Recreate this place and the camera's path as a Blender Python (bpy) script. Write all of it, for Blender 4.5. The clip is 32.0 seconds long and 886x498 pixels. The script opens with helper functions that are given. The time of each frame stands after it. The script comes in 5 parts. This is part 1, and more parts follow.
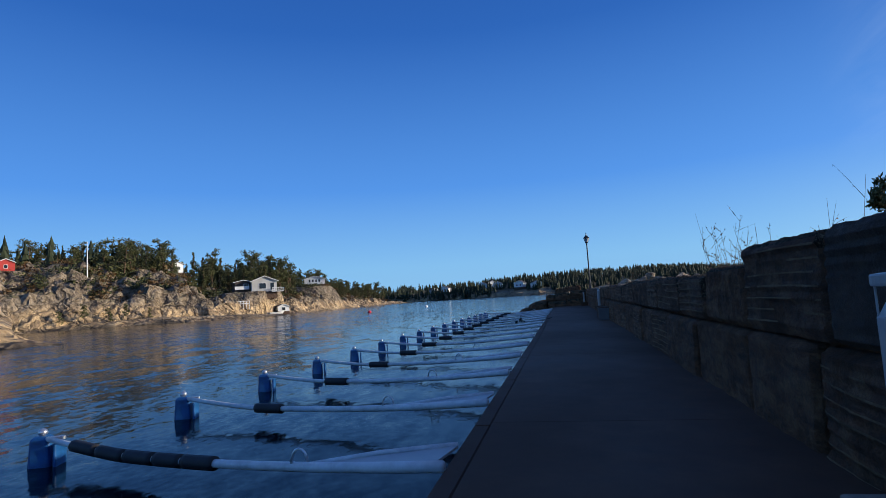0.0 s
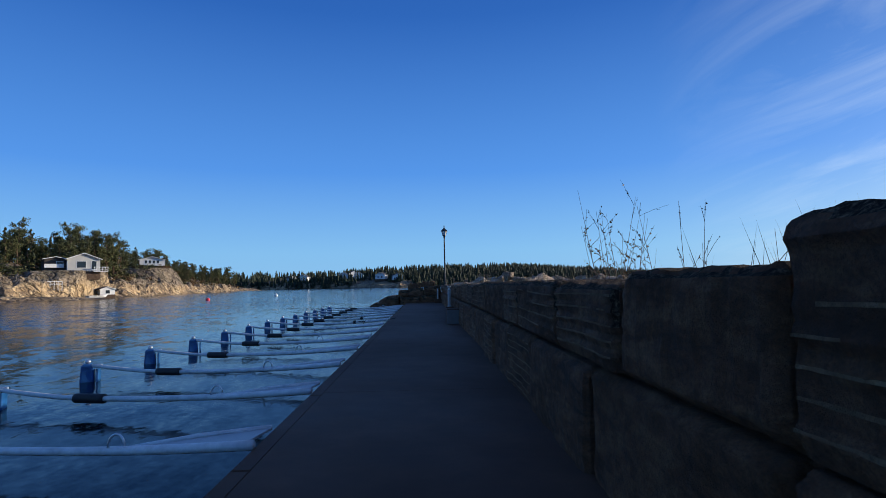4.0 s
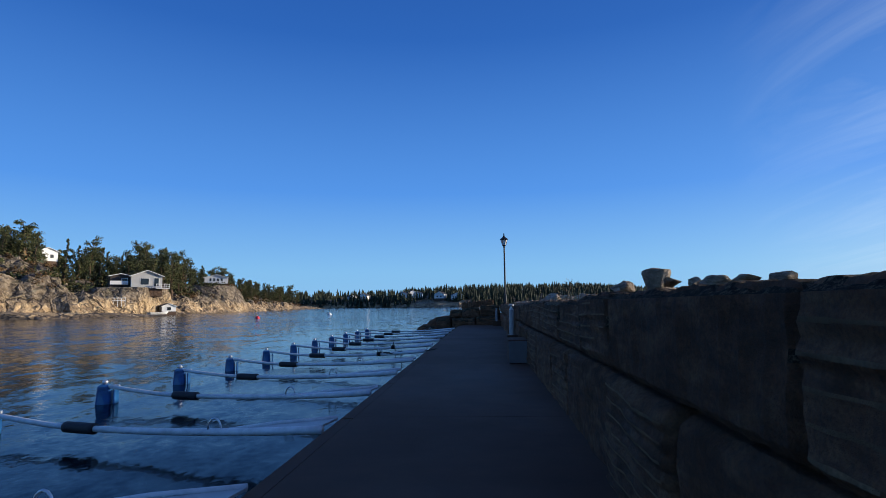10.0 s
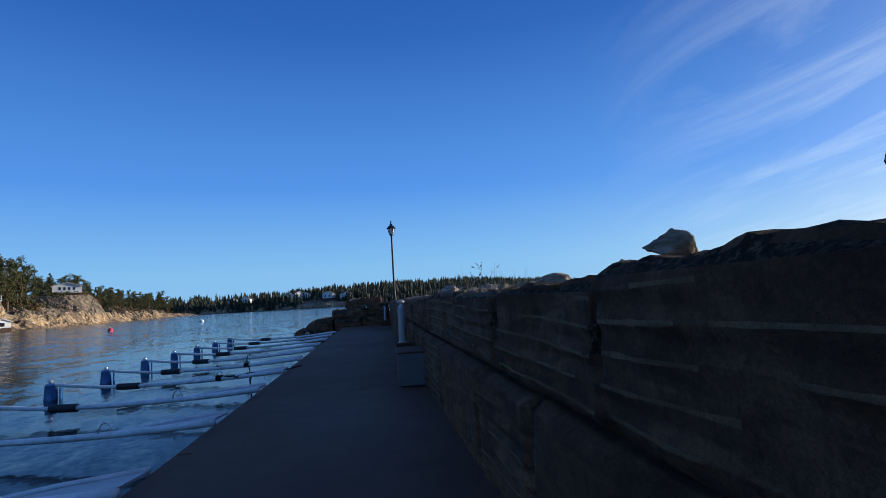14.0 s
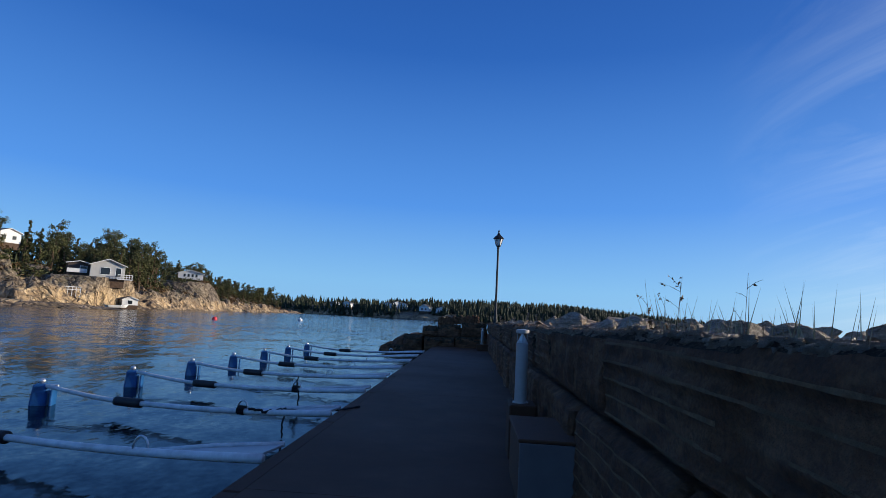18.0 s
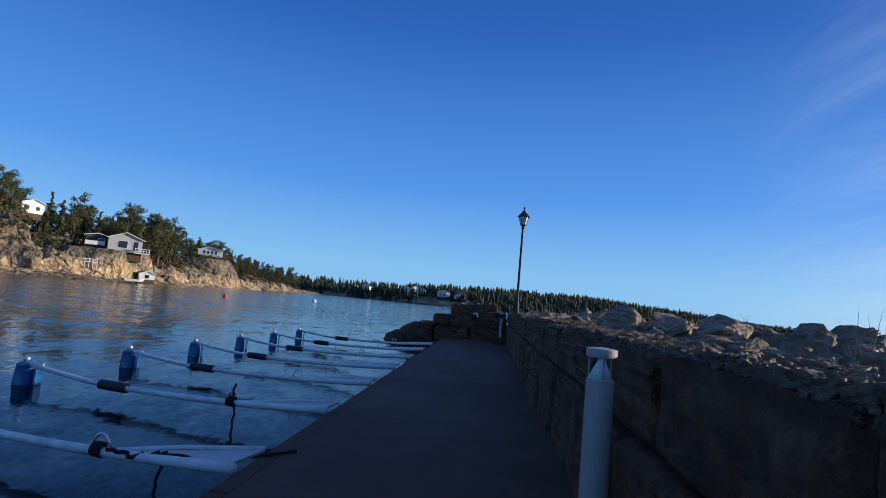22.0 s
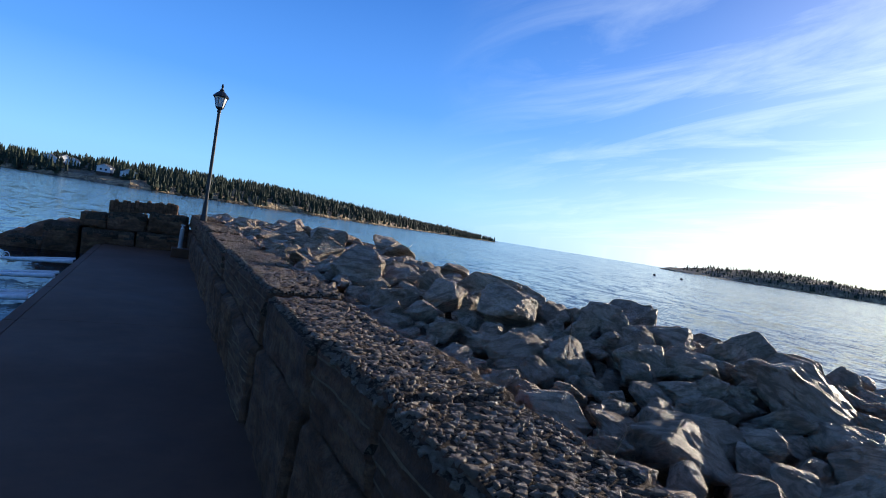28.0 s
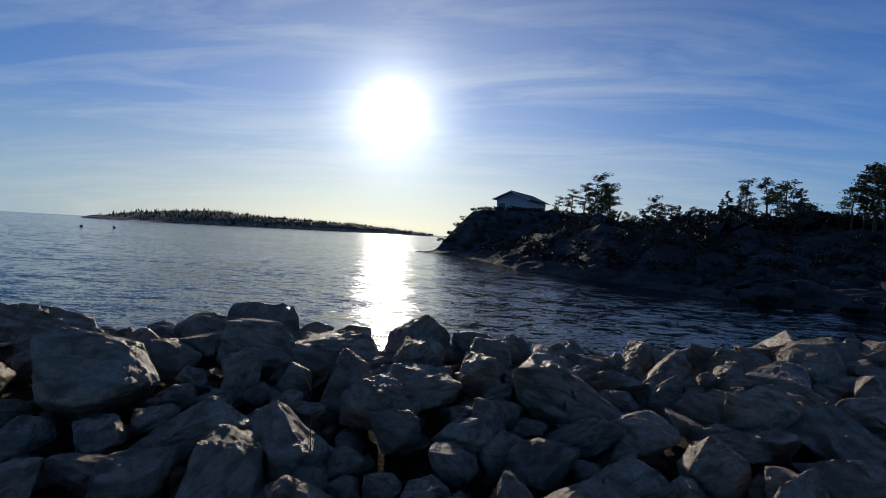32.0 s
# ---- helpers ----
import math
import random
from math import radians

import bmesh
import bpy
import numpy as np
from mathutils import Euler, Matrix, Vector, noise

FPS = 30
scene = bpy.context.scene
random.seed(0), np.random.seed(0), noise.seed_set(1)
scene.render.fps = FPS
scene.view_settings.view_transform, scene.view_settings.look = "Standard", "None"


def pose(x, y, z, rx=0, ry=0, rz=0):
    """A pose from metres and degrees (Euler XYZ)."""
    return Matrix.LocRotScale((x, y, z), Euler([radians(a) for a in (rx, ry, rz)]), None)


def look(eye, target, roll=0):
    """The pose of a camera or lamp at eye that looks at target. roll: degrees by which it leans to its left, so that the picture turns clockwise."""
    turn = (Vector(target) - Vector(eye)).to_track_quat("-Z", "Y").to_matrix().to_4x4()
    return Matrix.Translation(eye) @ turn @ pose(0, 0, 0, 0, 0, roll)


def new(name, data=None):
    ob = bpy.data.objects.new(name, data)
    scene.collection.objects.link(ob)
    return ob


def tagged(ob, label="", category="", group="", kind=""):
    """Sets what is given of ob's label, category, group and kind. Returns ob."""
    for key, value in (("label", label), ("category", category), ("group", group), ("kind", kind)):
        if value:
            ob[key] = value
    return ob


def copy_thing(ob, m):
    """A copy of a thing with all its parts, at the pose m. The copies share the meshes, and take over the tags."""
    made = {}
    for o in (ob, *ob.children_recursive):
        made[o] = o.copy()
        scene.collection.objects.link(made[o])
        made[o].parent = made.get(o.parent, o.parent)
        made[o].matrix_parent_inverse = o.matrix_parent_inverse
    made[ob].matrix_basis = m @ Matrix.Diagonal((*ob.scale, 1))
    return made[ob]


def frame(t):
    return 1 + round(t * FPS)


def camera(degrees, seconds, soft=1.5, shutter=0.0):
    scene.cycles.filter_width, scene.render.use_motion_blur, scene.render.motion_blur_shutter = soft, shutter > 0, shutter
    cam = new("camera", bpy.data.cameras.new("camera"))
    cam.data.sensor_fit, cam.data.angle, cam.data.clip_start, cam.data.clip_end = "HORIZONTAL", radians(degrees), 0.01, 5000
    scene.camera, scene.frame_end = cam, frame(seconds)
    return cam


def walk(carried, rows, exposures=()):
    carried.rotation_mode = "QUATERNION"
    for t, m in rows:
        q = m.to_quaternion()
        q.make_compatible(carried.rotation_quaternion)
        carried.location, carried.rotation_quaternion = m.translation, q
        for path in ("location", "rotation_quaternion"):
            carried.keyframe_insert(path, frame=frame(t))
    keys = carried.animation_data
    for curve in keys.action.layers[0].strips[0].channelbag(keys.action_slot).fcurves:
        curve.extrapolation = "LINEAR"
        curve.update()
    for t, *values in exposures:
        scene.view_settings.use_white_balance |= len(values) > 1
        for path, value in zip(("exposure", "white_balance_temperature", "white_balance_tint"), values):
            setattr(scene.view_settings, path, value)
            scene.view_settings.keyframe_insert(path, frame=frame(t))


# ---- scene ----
from mathutils.bvhtree import BVHTree

cam = camera(78.0, 32.0, soft=0.7)
PATH = [
    (0, (-2.074, 2.201, 2.118), (-2.496, 4.147, 2.297), -3.6),
    (0.5, (-1.938, 2.557, 2.237), (-2.356, 4.505, 2.414), -0.8),
    (1, (-1.792, 3.030, 2.295), (-2.041, 5.006, 2.475), -2.1),
    (1.5, (-1.730, 3.506, 2.306), (-1.983, 5.482, 2.484), -2.6),
    (2, (-1.661, 4.085, 2.331), (-1.748, 6.075, 2.502), -2.7),
    (2.5, (-1.618, 4.689, 2.358), (-1.698, 6.682, 2.510), -2.5),
    (3, (-1.613, 5.261, 2.344), (-1.618, 7.256, 2.491), -0.5),
    (3.5, (-1.576, 5.888, 2.281), (-1.510, 7.882, 2.418), -1.2),
    (5.5, (-1.351, 8.131, 2.179), (-1.324, 10.127, 2.297), -0.4),
    (6, (-1.328, 8.737, 2.179), (-1.506, 10.724, 2.317), -1.3),
    (6.5, (-1.339, 9.284, 2.186), (-1.527, 11.270, 2.325), -0.7),
    (7, (-1.313, 9.884, 2.200), (-1.465, 11.873, 2.348), -2.1),
    (7.5, (-1.302, 10.437, 2.179), (-1.554, 12.414, 2.344), -0.3),
    (8, (-1.272, 11.033, 2.141), (-1.447, 13.017, 2.331), -1.2),
    (8.5, (-1.300, 11.613, 2.155), (-1.527, 13.591, 2.346), -0.0),
    (9, (-1.316, 12.130, 2.168), (-1.486, 14.113, 2.367), 0.0),
    (9.5, (-1.299, 12.650, 2.169), (-1.473, 14.633, 2.366), -1.8),
    (10, (-1.285, 13.139, 2.160), (-1.437, 15.123, 2.363), -0.7),
    (10.5, (-1.277, 13.686, 2.142), (-1.378, 15.678, 2.293), -1.6),
    (11, (-1.284, 14.270, 2.165), (-1.405, 16.261, 2.310), 0.1),
    (11.5, (-1.297, 14.823, 2.176), (-1.362, 16.815, 2.341), 0.1),
    (12, (-1.277, 15.340, 2.187), (-1.370, 17.330, 2.368), 0.3),
    (12.5, (-1.250, 15.763, 2.196), (-1.227, 17.754, 2.383), -0.1),
    (13, (-1.162, 16.221, 2.223), (-1.084, 18.211, 2.408), -1.6),
    (13.5, (-1.098, 16.619, 2.182), (-0.923, 18.604, 2.349), -2.1),
    (14, (-1.078, 17.166, 2.152), (-0.827, 19.142, 2.330), -3.4),
    (14.5, (-1.125, 17.710, 2.120), (-1.102, 19.702, 2.296), -1.7),
    (16.5, (-1.140, 19.831, 2.260), (-1.208, 21.805, 2.579), 0.4),
    (17, (-1.176, 20.434, 2.261), (-1.269, 22.401, 2.607), 0.9),
    (17.5, (-1.192, 21.018, 2.243), (-1.098, 22.984, 2.599), -1.3),
    (18, (-1.197, 21.542, 2.218), (-1.312, 23.523, 2.471), 3.2),
    (18.5, (-1.220, 21.993, 2.201), (-1.359, 23.979, 2.392), 3.6),
    (19, (-1.188, 22.424, 2.200), (-1.447, 24.401, 2.358), 1.2),
    (19.5, (-1.187, 22.829, 2.176), (-1.500, 24.799, 2.313), 3.7),
    (20, (-1.169, 23.273, 2.185), (-1.419, 25.252, 2.340), 3.5),
    (20.5, (-1.135, 23.720, 2.231), (-1.421, 25.692, 2.402), 3.2),
    (21, (-1.156, 24.142, 2.263), (-1.328, 26.127, 2.440), 4.9),
    (21.5, (-1.154, 24.575, 2.270), (-1.303, 26.561, 2.460), 5.4),
    (22, (-1.175, 24.982, 2.292), (-1.361, 26.963, 2.489), 5.4),
    (22.5, (-1.235, 25.326, 2.345), (-1.351, 27.312, 2.555), 7.6),
    (23, (-1.223, 25.709, 2.309), (-1.382, 27.690, 2.538), 6.2),
    (23.5, (-1.263, 26.059, 2.275), (-1.551, 28.028, 2.472), 7.0),
    (24, (-1.324, 26.354, 2.322), (-1.530, 28.335, 2.508), 8.5),
    (24.5, (-1.284, 26.644, 2.347), (-1.385, 28.633, 2.530), 7.2),
    (25, (-1.331, 26.936, 2.369), (-1.207, 28.924, 2.555), 8.3),
    (25.5, (-1.421, 27.083, 2.423), (-1.102, 29.049, 2.605), 6.4),
    (27.5, (-1.326, 27.861, 2.885), (-0.601, 29.725, 2.856), 8.9),
    (28, (-1.290, 28.291, 2.990), (-0.370, 30.066, 2.930), 9.0),
    (28.5, (-1.272, 28.698, 3.048), (-0.255, 30.418, 2.964), 9.6),
    (29, (-1.235, 29.106, 3.082), (-0.210, 30.819, 2.958), 10.3),
    (29.5, (-1.078, 29.503, 3.111), (0.000, 31.187, 3.075), 10.6),
    (30, (-0.958, 29.822, 3.169), (0.510, 31.180, 3.174), 7.6),
    (30.5, (-0.847, 30.154, 3.158), (0.773, 31.327, 3.151), 5.7),
    (31, (-0.786, 30.435, 3.184), (0.952, 31.424, 3.161), 3.5),
    (31.5, (-0.808, 30.638, 3.217), (1.111, 31.202, 3.186), 3.0),
    (32, (-0.745, 30.897, 3.214), (1.239, 31.149, 3.164), 3.2),
]
walk(cam, [(t, look(eye, target, roll)) for t, eye, target, roll in PATH],
     exposures=[(0, 0.0), (24.5, 0.0), (27.5, 0.42), (29.5, 0.24), (30.2, -0.15), (31.0, -0.58), (32.0, -0.74)])

# ---- world, sun ----
SUN_AZ, SUN_EL = radians(76.8), radians(12.2)
SUN = Vector((math.sin(SUN_AZ) * math.cos(SUN_EL), math.cos(SUN_AZ) * math.cos(SUN_EL), math.sin(SUN_EL)))
world = bpy.data.worlds.new("sky")
scene.world = world
world.use_nodes = True
wn, wl = world.node_tree.nodes, world.node_tree.links
wn.clear()


def wnode(kind, **kw):
    n = wn.new(kind)
    for k, v in kw.items():
        if k == "op":
            n.operation = v
        elif k == "blend":
            n.blend_type = v
    return n


def wmath(op, a, b=None, c=None):
    n = wnode("ShaderNodeMath", op=op)
    for i, v in enumerate((a, b, c)):
        if v is None:
            continue
        if isinstance(v, (int, float)):
            n.inputs[i].default_value = v
        else:
            wl.new(v, n.inputs[i])
    return n.outputs[0]


sky = wnode("ShaderNodeTexSky")
sky.sky_type = "NISHITA"
sky.sun_disc = False
sky.sun_elevation, sky.sun_rotation = SUN_EL, SUN_AZ
sky.air_density, sky.dust_density, sky.ozone_density = 1.0, 0.55, 3.5
coord = wnode("ShaderNodeTexCoord").outputs["Generated"]
# thin cirrus, drawn out along the wind, thickest towards the sun
dot = wnode("ShaderNodeVectorMath", op="DOT_PRODUCT")
wl.new(coord, dot.inputs[0])
dot.inputs[1].default_value = SUN
near_sun = dot.outputs["Value"]
sep = wnode("ShaderNodeSeparateXYZ")
wl.new(coord, sep.inputs[0])
up = wmath("MAXIMUM", sep.outputs[2], 0.02)
comb = wnode("ShaderNodeCombineXYZ")
wl.new(wmath("DIVIDE", sep.outputs[0], wmath("ADD", up, 0.12)), comb.inputs[0])
wl.new(wmath("DIVIDE", sep.outputs[1], wmath("ADD", up, 0.12)), comb.inputs[1])
mapping = wnode("ShaderNodeMapping")
mapping.inputs["Rotation"].default_value = (0, 0, radians(14))
mapping.inputs["Scale"].default_value = (1.5, 0.42, 1)
wl.new(comb.outputs[0], mapping.inputs[0])
cir = wnode("ShaderNodeTexNoise")
wl.new(mapping.outputs[0], cir.inputs["Vector"])
cir.inputs["Scale"].default_value, cir.inputs["Detail"].default_value = 1.6, 9
cir.inputs["Roughness"].default_value, cir.inputs["Distortion"].default_value = 0.62, 0.9
ramp = wnode("ShaderNodeMapRange")
ramp.inputs["From Min"].default_value, ramp.inputs["From Max"].default_value = 0.44, 0.78
wl.new(cir.outputs[0], ramp.inputs["Value"])
side = wnode("ShaderNodeMapRange")
side.inputs["From Min"].default_value, side.inputs["From Max"].default_value = 0.62, 1.0
wl.new(near_sun, side.inputs["Value"])
cloud = wmath("MULTIPLY", wmath("MULTIPLY", ramp.outputs[0], side.outputs[0]), 0.5)
mix = wnode("ShaderNodeMix")
mix.data_type = "RGBA"
wl.new(cloud, mix.inputs["Factor"])
tint = wnode("ShaderNodeMix")
tint.data_type, tint.blend_type = "RGBA", "MULTIPLY"
tint.inputs["Factor"].default_value = 1.0
wl.new(sky.outputs[0], tint.inputs["A"])
tint.inputs["B"].default_value = (0.52, 0.82, 1.22, 1)
# clear-air gradient: deep blue high up, pale at the horizon, warm under the sun
grad = wnode("ShaderNodeValToRGB")
els = grad.color_ramp.elements
while len(els) < 7:
    els.new(0.5)
# the last two stops lighten the unseen zenith as added fill light
for el_, (pos_, col_) in zip(els, [(0.0, (0.30, 0.62, 1.0)), (0.06, (0.27, 0.60, 1.0)), (0.2, (0.105, 0.35, 0.93)), (0.45, (0.029, 0.149, 0.56)), (0.58, (0.02, 0.108, 0.45)), (0.75, (0.05, 0.13, 0.40)), (0.95, (0.10, 0.17, 0.40))]):
    el_.position, el_.color = pos_, (*col_, 1)
wl.new(up, grad.inputs[0])
scale_up = wnode("ShaderNodeMix")
scale_up.data_type, scale_up.blend_type = "RGBA", "MULTIPLY"
scale_up.inputs["Factor"].default_value = 1.0
scale_up.clamp_result = False
wl.new(grad.outputs[0], scale_up.inputs["A"])
scale_up.inputs["B"].default_value = (12.3, 12.3, 12.3, 1)
warm = wnode("ShaderNodeMix")
warm.data_type = "RGBA"
low = wmath("POWER", wmath("SUBTRACT", 1.0, wmath("MINIMUM", wmath("MULTIPLY", up, 4.0), 1.0)), 2.0)
wl.new(wmath("MULTIPLY", low, wmath("POWER", wmath("MAXIMUM", near_sun, 0.0), 6.0)), warm.inputs["Factor"])
wl.new(scale_up.outputs["Result"], warm.inputs["A"])
warm.inputs["B"].default_value = (15.0, 13.0, 8.0, 1)
both = wnode("ShaderNodeMix")
both.data_type = "RGBA"
both.inputs["Factor"].default_value = 0.8
wl.new(tint.outputs["Result"], both.inputs["A"])
wl.new(warm.outputs["Result"], both.inputs["B"])
wl.new(both.outputs["Result"], mix.inputs["A"])
mix.inputs["B"].default_value = (10.6, 12.2, 13.2, 1)
# disc, glare and haze aureole of the low sun, painted into the sky
glow = wmath("MAXIMUM", near_sun, 0.0)
halo = wmath("ADD", wmath("MULTIPLY", wmath("POWER", glow, 2600.0), 160.0),
             wmath("ADD", wmath("MULTIPLY", wmath("POWER", glow, 260.0), 16.0), wmath("ADD", wmath("MULTIPLY", wmath("POWER", glow, 16.0), 4.5), wmath("MULTIPLY", wmath("POWER", glow, 5.0), wmath("MULTIPLY", wmath("POWER", wmath("SUBTRACT", 1.0, up), 3.5), 3.0)))))
halo_col = wnode("ShaderNodeMix")
halo_col.data_type, halo_col.blend_type = "RGBA", "ADD"
halo_col.inputs["Factor"].default_value = 1.0
wl.new(mix.outputs["Result"], halo_col.inputs["A"])
hc = wnode("ShaderNodeCombineColor")
wl.new(halo, hc.inputs[0])
wl.new(wmath("MULTIPLY", halo, 0.97), hc.inputs[1])
wl.new(wmath("MULTIPLY", halo, 0.86), hc.inputs[2])
wl.new(hc.outputs[0], halo_col.inputs["B"])
bg = wnode("ShaderNodeBackground")
bg.inputs["Strength"].default_value = 0.081
wl.new(halo_col.outputs["Result"], bg.inputs["Color"])
wout = wnode("ShaderNodeOutputWorld")
wl.new(bg.outputs[0], wout.inputs[0])

sun_data = bpy.data.lights.new("sun", "SUN")
sun_data.energy, sun_data.angle, sun_data.color = 5.0, radians(0.53), (1.0, 0.89, 0.74)
sun = new("sun", sun_data)
sun.matrix_world = look(SUN * 100, (0, 0, 0))

# ---- helpers of this scene ----


def part(name, bm, material, parent=None, label="", smooth=False):
    me = bpy.data.meshes.new(name)
    bm.to_mesh(me)
    bm.free()
    if smooth:
        me.shade_smooth()
    me.materials.append(material)
    ob = new(name, me)
    ob.parent = parent
    if label:
        ob["label"] = label
    return ob


def mesh_ob(name, verts, faces, material, parent=None, smooth=False):
    me = bpy.data.meshes.new(name)
    me.from_pydata([tuple(v) for v in verts], [], [tuple(f) for f in faces])
    me.update()
    if smooth:
        me.shade_smooth()
    me.materials.append(material)
    ob = new(name, me)
    ob.parent = parent
    return ob


def share(name, me, m, parent=None):
    ob = new(name, me)
    ob.parent = parent
    ob.matrix_local = m
    return ob


def thing(name, x, y, z, label, category, group="", kind=""):
    ob = new(name)
    ob.location = (x, y, z)
    ob.empty_display_size = 0.1
    return tagged(ob, label, category, group, kind)


def box(bm, x0, y0, z0, x1, y1, z1, bevel=0.0, seg=1):
    made = bmesh.ops.create_cube(bm, size=1.0)["verts"]
    for v in made:
        v.co = Vector(((x0 + x1) / 2 + v.co.x * (x1 - x0), (y0 + y1) / 2 + v.co.y * (y1 - y0), (z0 + z1) / 2 + v.co.z * (z1 - z0)))
    if bevel:
        edges = {e for v in made for e in v.link_edges}
        bmesh.ops.bevel(bm, geom=list(edges), offset=bevel, segments=seg, affect="EDGES", profile=0.5)
    return bm


def lathe(bm, rings, n=16, cap=True):
    """Rings of (radius, z) turned round the z axis."""
    loops = []
    for r, z in rings:
        loops.append([bm.verts.new((r * math.cos(2 * math.pi * k / n), r * math.sin(2 * math.pi * k / n), z)) for k in range(n)])
    for a, b in zip(loops, loops[1:]):
        for k in range(n):
            bm.faces.new((a[k], a[(k + 1) % n], b[(k + 1) % n], b[k]))
    if cap:
        bm.faces.new(loops[0][::-1])
        bm.faces.new(loops[-1])
    return bm


def tube(bm, points, radius, n=8, taper=None):
    """A round bar along points, with its ends closed."""
    pts = [Vector(p) for p in points]
    rings = []
    side = None
    for k, p in enumerate(pts):
        d = (pts[min(k + 1, len(pts) - 1)] - pts[max(k - 1, 0)]).normalized()
        if side is None:
            side = d.orthogonal().normalized()
        side = (side - d * side.dot(d)).normalized()
        other = d.cross(side)
        r = radius if taper is None else radius * (1 + (taper - 1) * k / max(1, len(pts) - 1))
        rings.append([bm.verts.new(p + r * (math.cos(2 * math.pi * j / n) * side + math.sin(2 * math.pi * j / n) * other)) for j in range(n)])
    for a, b in zip(rings, rings[1:]):
        for j in range(n):
            bm.faces.new((a[j], a[(j + 1) % n], b[(j + 1) % n], b[j]))
    bm.faces.new(rings[0][::-1])
    bm.faces.new(rings[-1])
    return bm


def fbm(x, y, z=0.0, o=4):
    return noise.fractal(Vector((x, y, z)), 0.9, 2.1, o)


# ---- materials ----


def material(name, build):
    m = bpy.data.materials.new(name)
    m.use_nodes = True
    n, l = m.node_tree.nodes, m.node_tree.links
    b = n["Principled BSDF"]
    build(n, l, b)
    return m


def noise_node(n, l, scale, detail=6, rough=0.55, vec=None, dist=0.0, stretch=None, obj=True):
    t = n.new("ShaderNodeTexNoise")
    t.inputs["Scale"].default_value, t.inputs["Detail"].default_value = scale, detail
    t.inputs["Roughness"].default_value, t.inputs["Distortion"].default_value = rough, dist
    if vec is None:
        vec = n.new("ShaderNodeTexCoord").outputs["Object"]
    if stretch:
        mp = n.new("ShaderNodeMapping")
        mp.inputs["Scale"].default_value = stretch
        l.new(vec, mp.inputs[0])
        vec = mp.outputs[0]
    l.new(vec, t.inputs["Vector"])
    return t.outputs[0]


def ramp_node(n, l, fac, stops):
    r = n.new("ShaderNodeValToRGB")
    e = r.color_ramp.elements
    while len(e) < len(stops):
        e.new(0.5)
    for el, (pos, col) in zip(e, stops):
        el.position, el.color = pos, (*col, 1)
    l.new(fac, r.inputs[0])
    return r.outputs[0]


def mixc(n, l, fac, a, b, blend="MIX"):
    m = n.new("ShaderNodeMix")
    m.data_type, m.blend_type = "RGBA", blend
    for s, v in (("Factor", fac), ("A", a), ("B", b)):
        if isinstance(v, (int, float)):
            m.inputs[s].default_value = v
        elif isinstance(v, tuple):
            m.inputs[s].default_value = (*v, 1)
        else:
            l.new(v, m.inputs[s])
    return m.outputs["Result"]


def bump(n, l, b, height, strength, dist=0.02, prev=None):
    u = n.new("ShaderNodeBump")
    u.inputs["Strength"].default_value, u.inputs["Distance"].default_value = strength, dist
    l.new(height, u.inputs["Height"])
    if prev is not None:
        l.new(prev, u.inputs["Normal"])
    l.new(u.outputs[0], b.inputs["Normal"])
    return u.outputs[0]


def maprange(n, l, v, a, b, c=0.0, d=1.0):
    m = n.new("ShaderNodeMapRange")
    for k, x in zip(("From Min", "From Max", "To Min", "To Max"), (a, b, c, d)):
        m.inputs[k].default_value = x
    l.new(v, m.inputs["Value"])
    return m.outputs[0]


def mat_rock(name, dark, mid, light, stain=(0.09, 0.07, 0.05), rough=0.62, per_object=0.5, scale=1.0, gloss=0.4, spread=0.25):
    def build(n, l, b):
        tc = n.new("ShaderNodeTexCoord").outputs["Object"]
        info = n.new("ShaderNodeObjectInfo").outputs["Random"]
        off = n.new("ShaderNodeVectorMath")
        off.operation = "ADD"
        l.new(tc, off.inputs[0])
        mul = n.new("ShaderNodeMath")
        mul.operation = "MULTIPLY"
        mul.inputs[1].default_value = 37.0
        l.new(info, mul.inputs[0])
        l.new(mul.outputs[0], off.inputs[1])
        v = off.outputs[0]
        big = noise_node(n, l, 1.3 * scale, 5, 0.6, v)
        band = noise_node(n, l, 2.2 * scale, 6, 0.6, v, 0.6, (1, 1, 3.5))
        grain = noise_node(n, l, 55 * scale, 3, 0.7, v)
        c = ramp_node(n, l, band, [(0.5 - spread, dark), (0.5, mid), (0.5 + spread, light)])
        c = mixc(n, l, maprange(n, l, big, 0.5, 0.72, 0, 0.7), c, stain)
        c = mixc(n, l, maprange(n, l, grain, 0.42, 0.62, 0.0, 0.45), c, dark)
        c = mixc(n, l, per_object, c, ramp_node(n, l, info, [(0.0, (0.45, 0.42, 0.4)), (0.5, (0.8, 0.79, 0.78)), (1.0, (1.0, 0.95, 0.86))]), "MULTIPLY")
        mott = noise_node(n, l, 9 * scale, 7, 0.7, v)
        c = mixc(n, l, maprange(n, l, mott, 0.40, 0.52, 0.5, 0.0), c, dark)
        l.new(c, b.inputs["Base Color"])
        l.new(maprange(n, l, big, 0.3, 0.7, rough - 0.15, rough + 0.2), b.inputs["Roughness"])
        b.inputs["Specular IOR Level"].default_value = gloss
        speck = noise_node(n, l, 16 * scale, 7, 0.75, v)
        p = bump(n, l, b, noise_node(n, l, 5 * scale, 9, 0.7, v), 1.0, 0.16)
        p = bump(n, l, b, speck, 0.9, 0.07, p)
        bump(n, l, b, grain, 0.4, 0.012, p)
    return material(name, build)


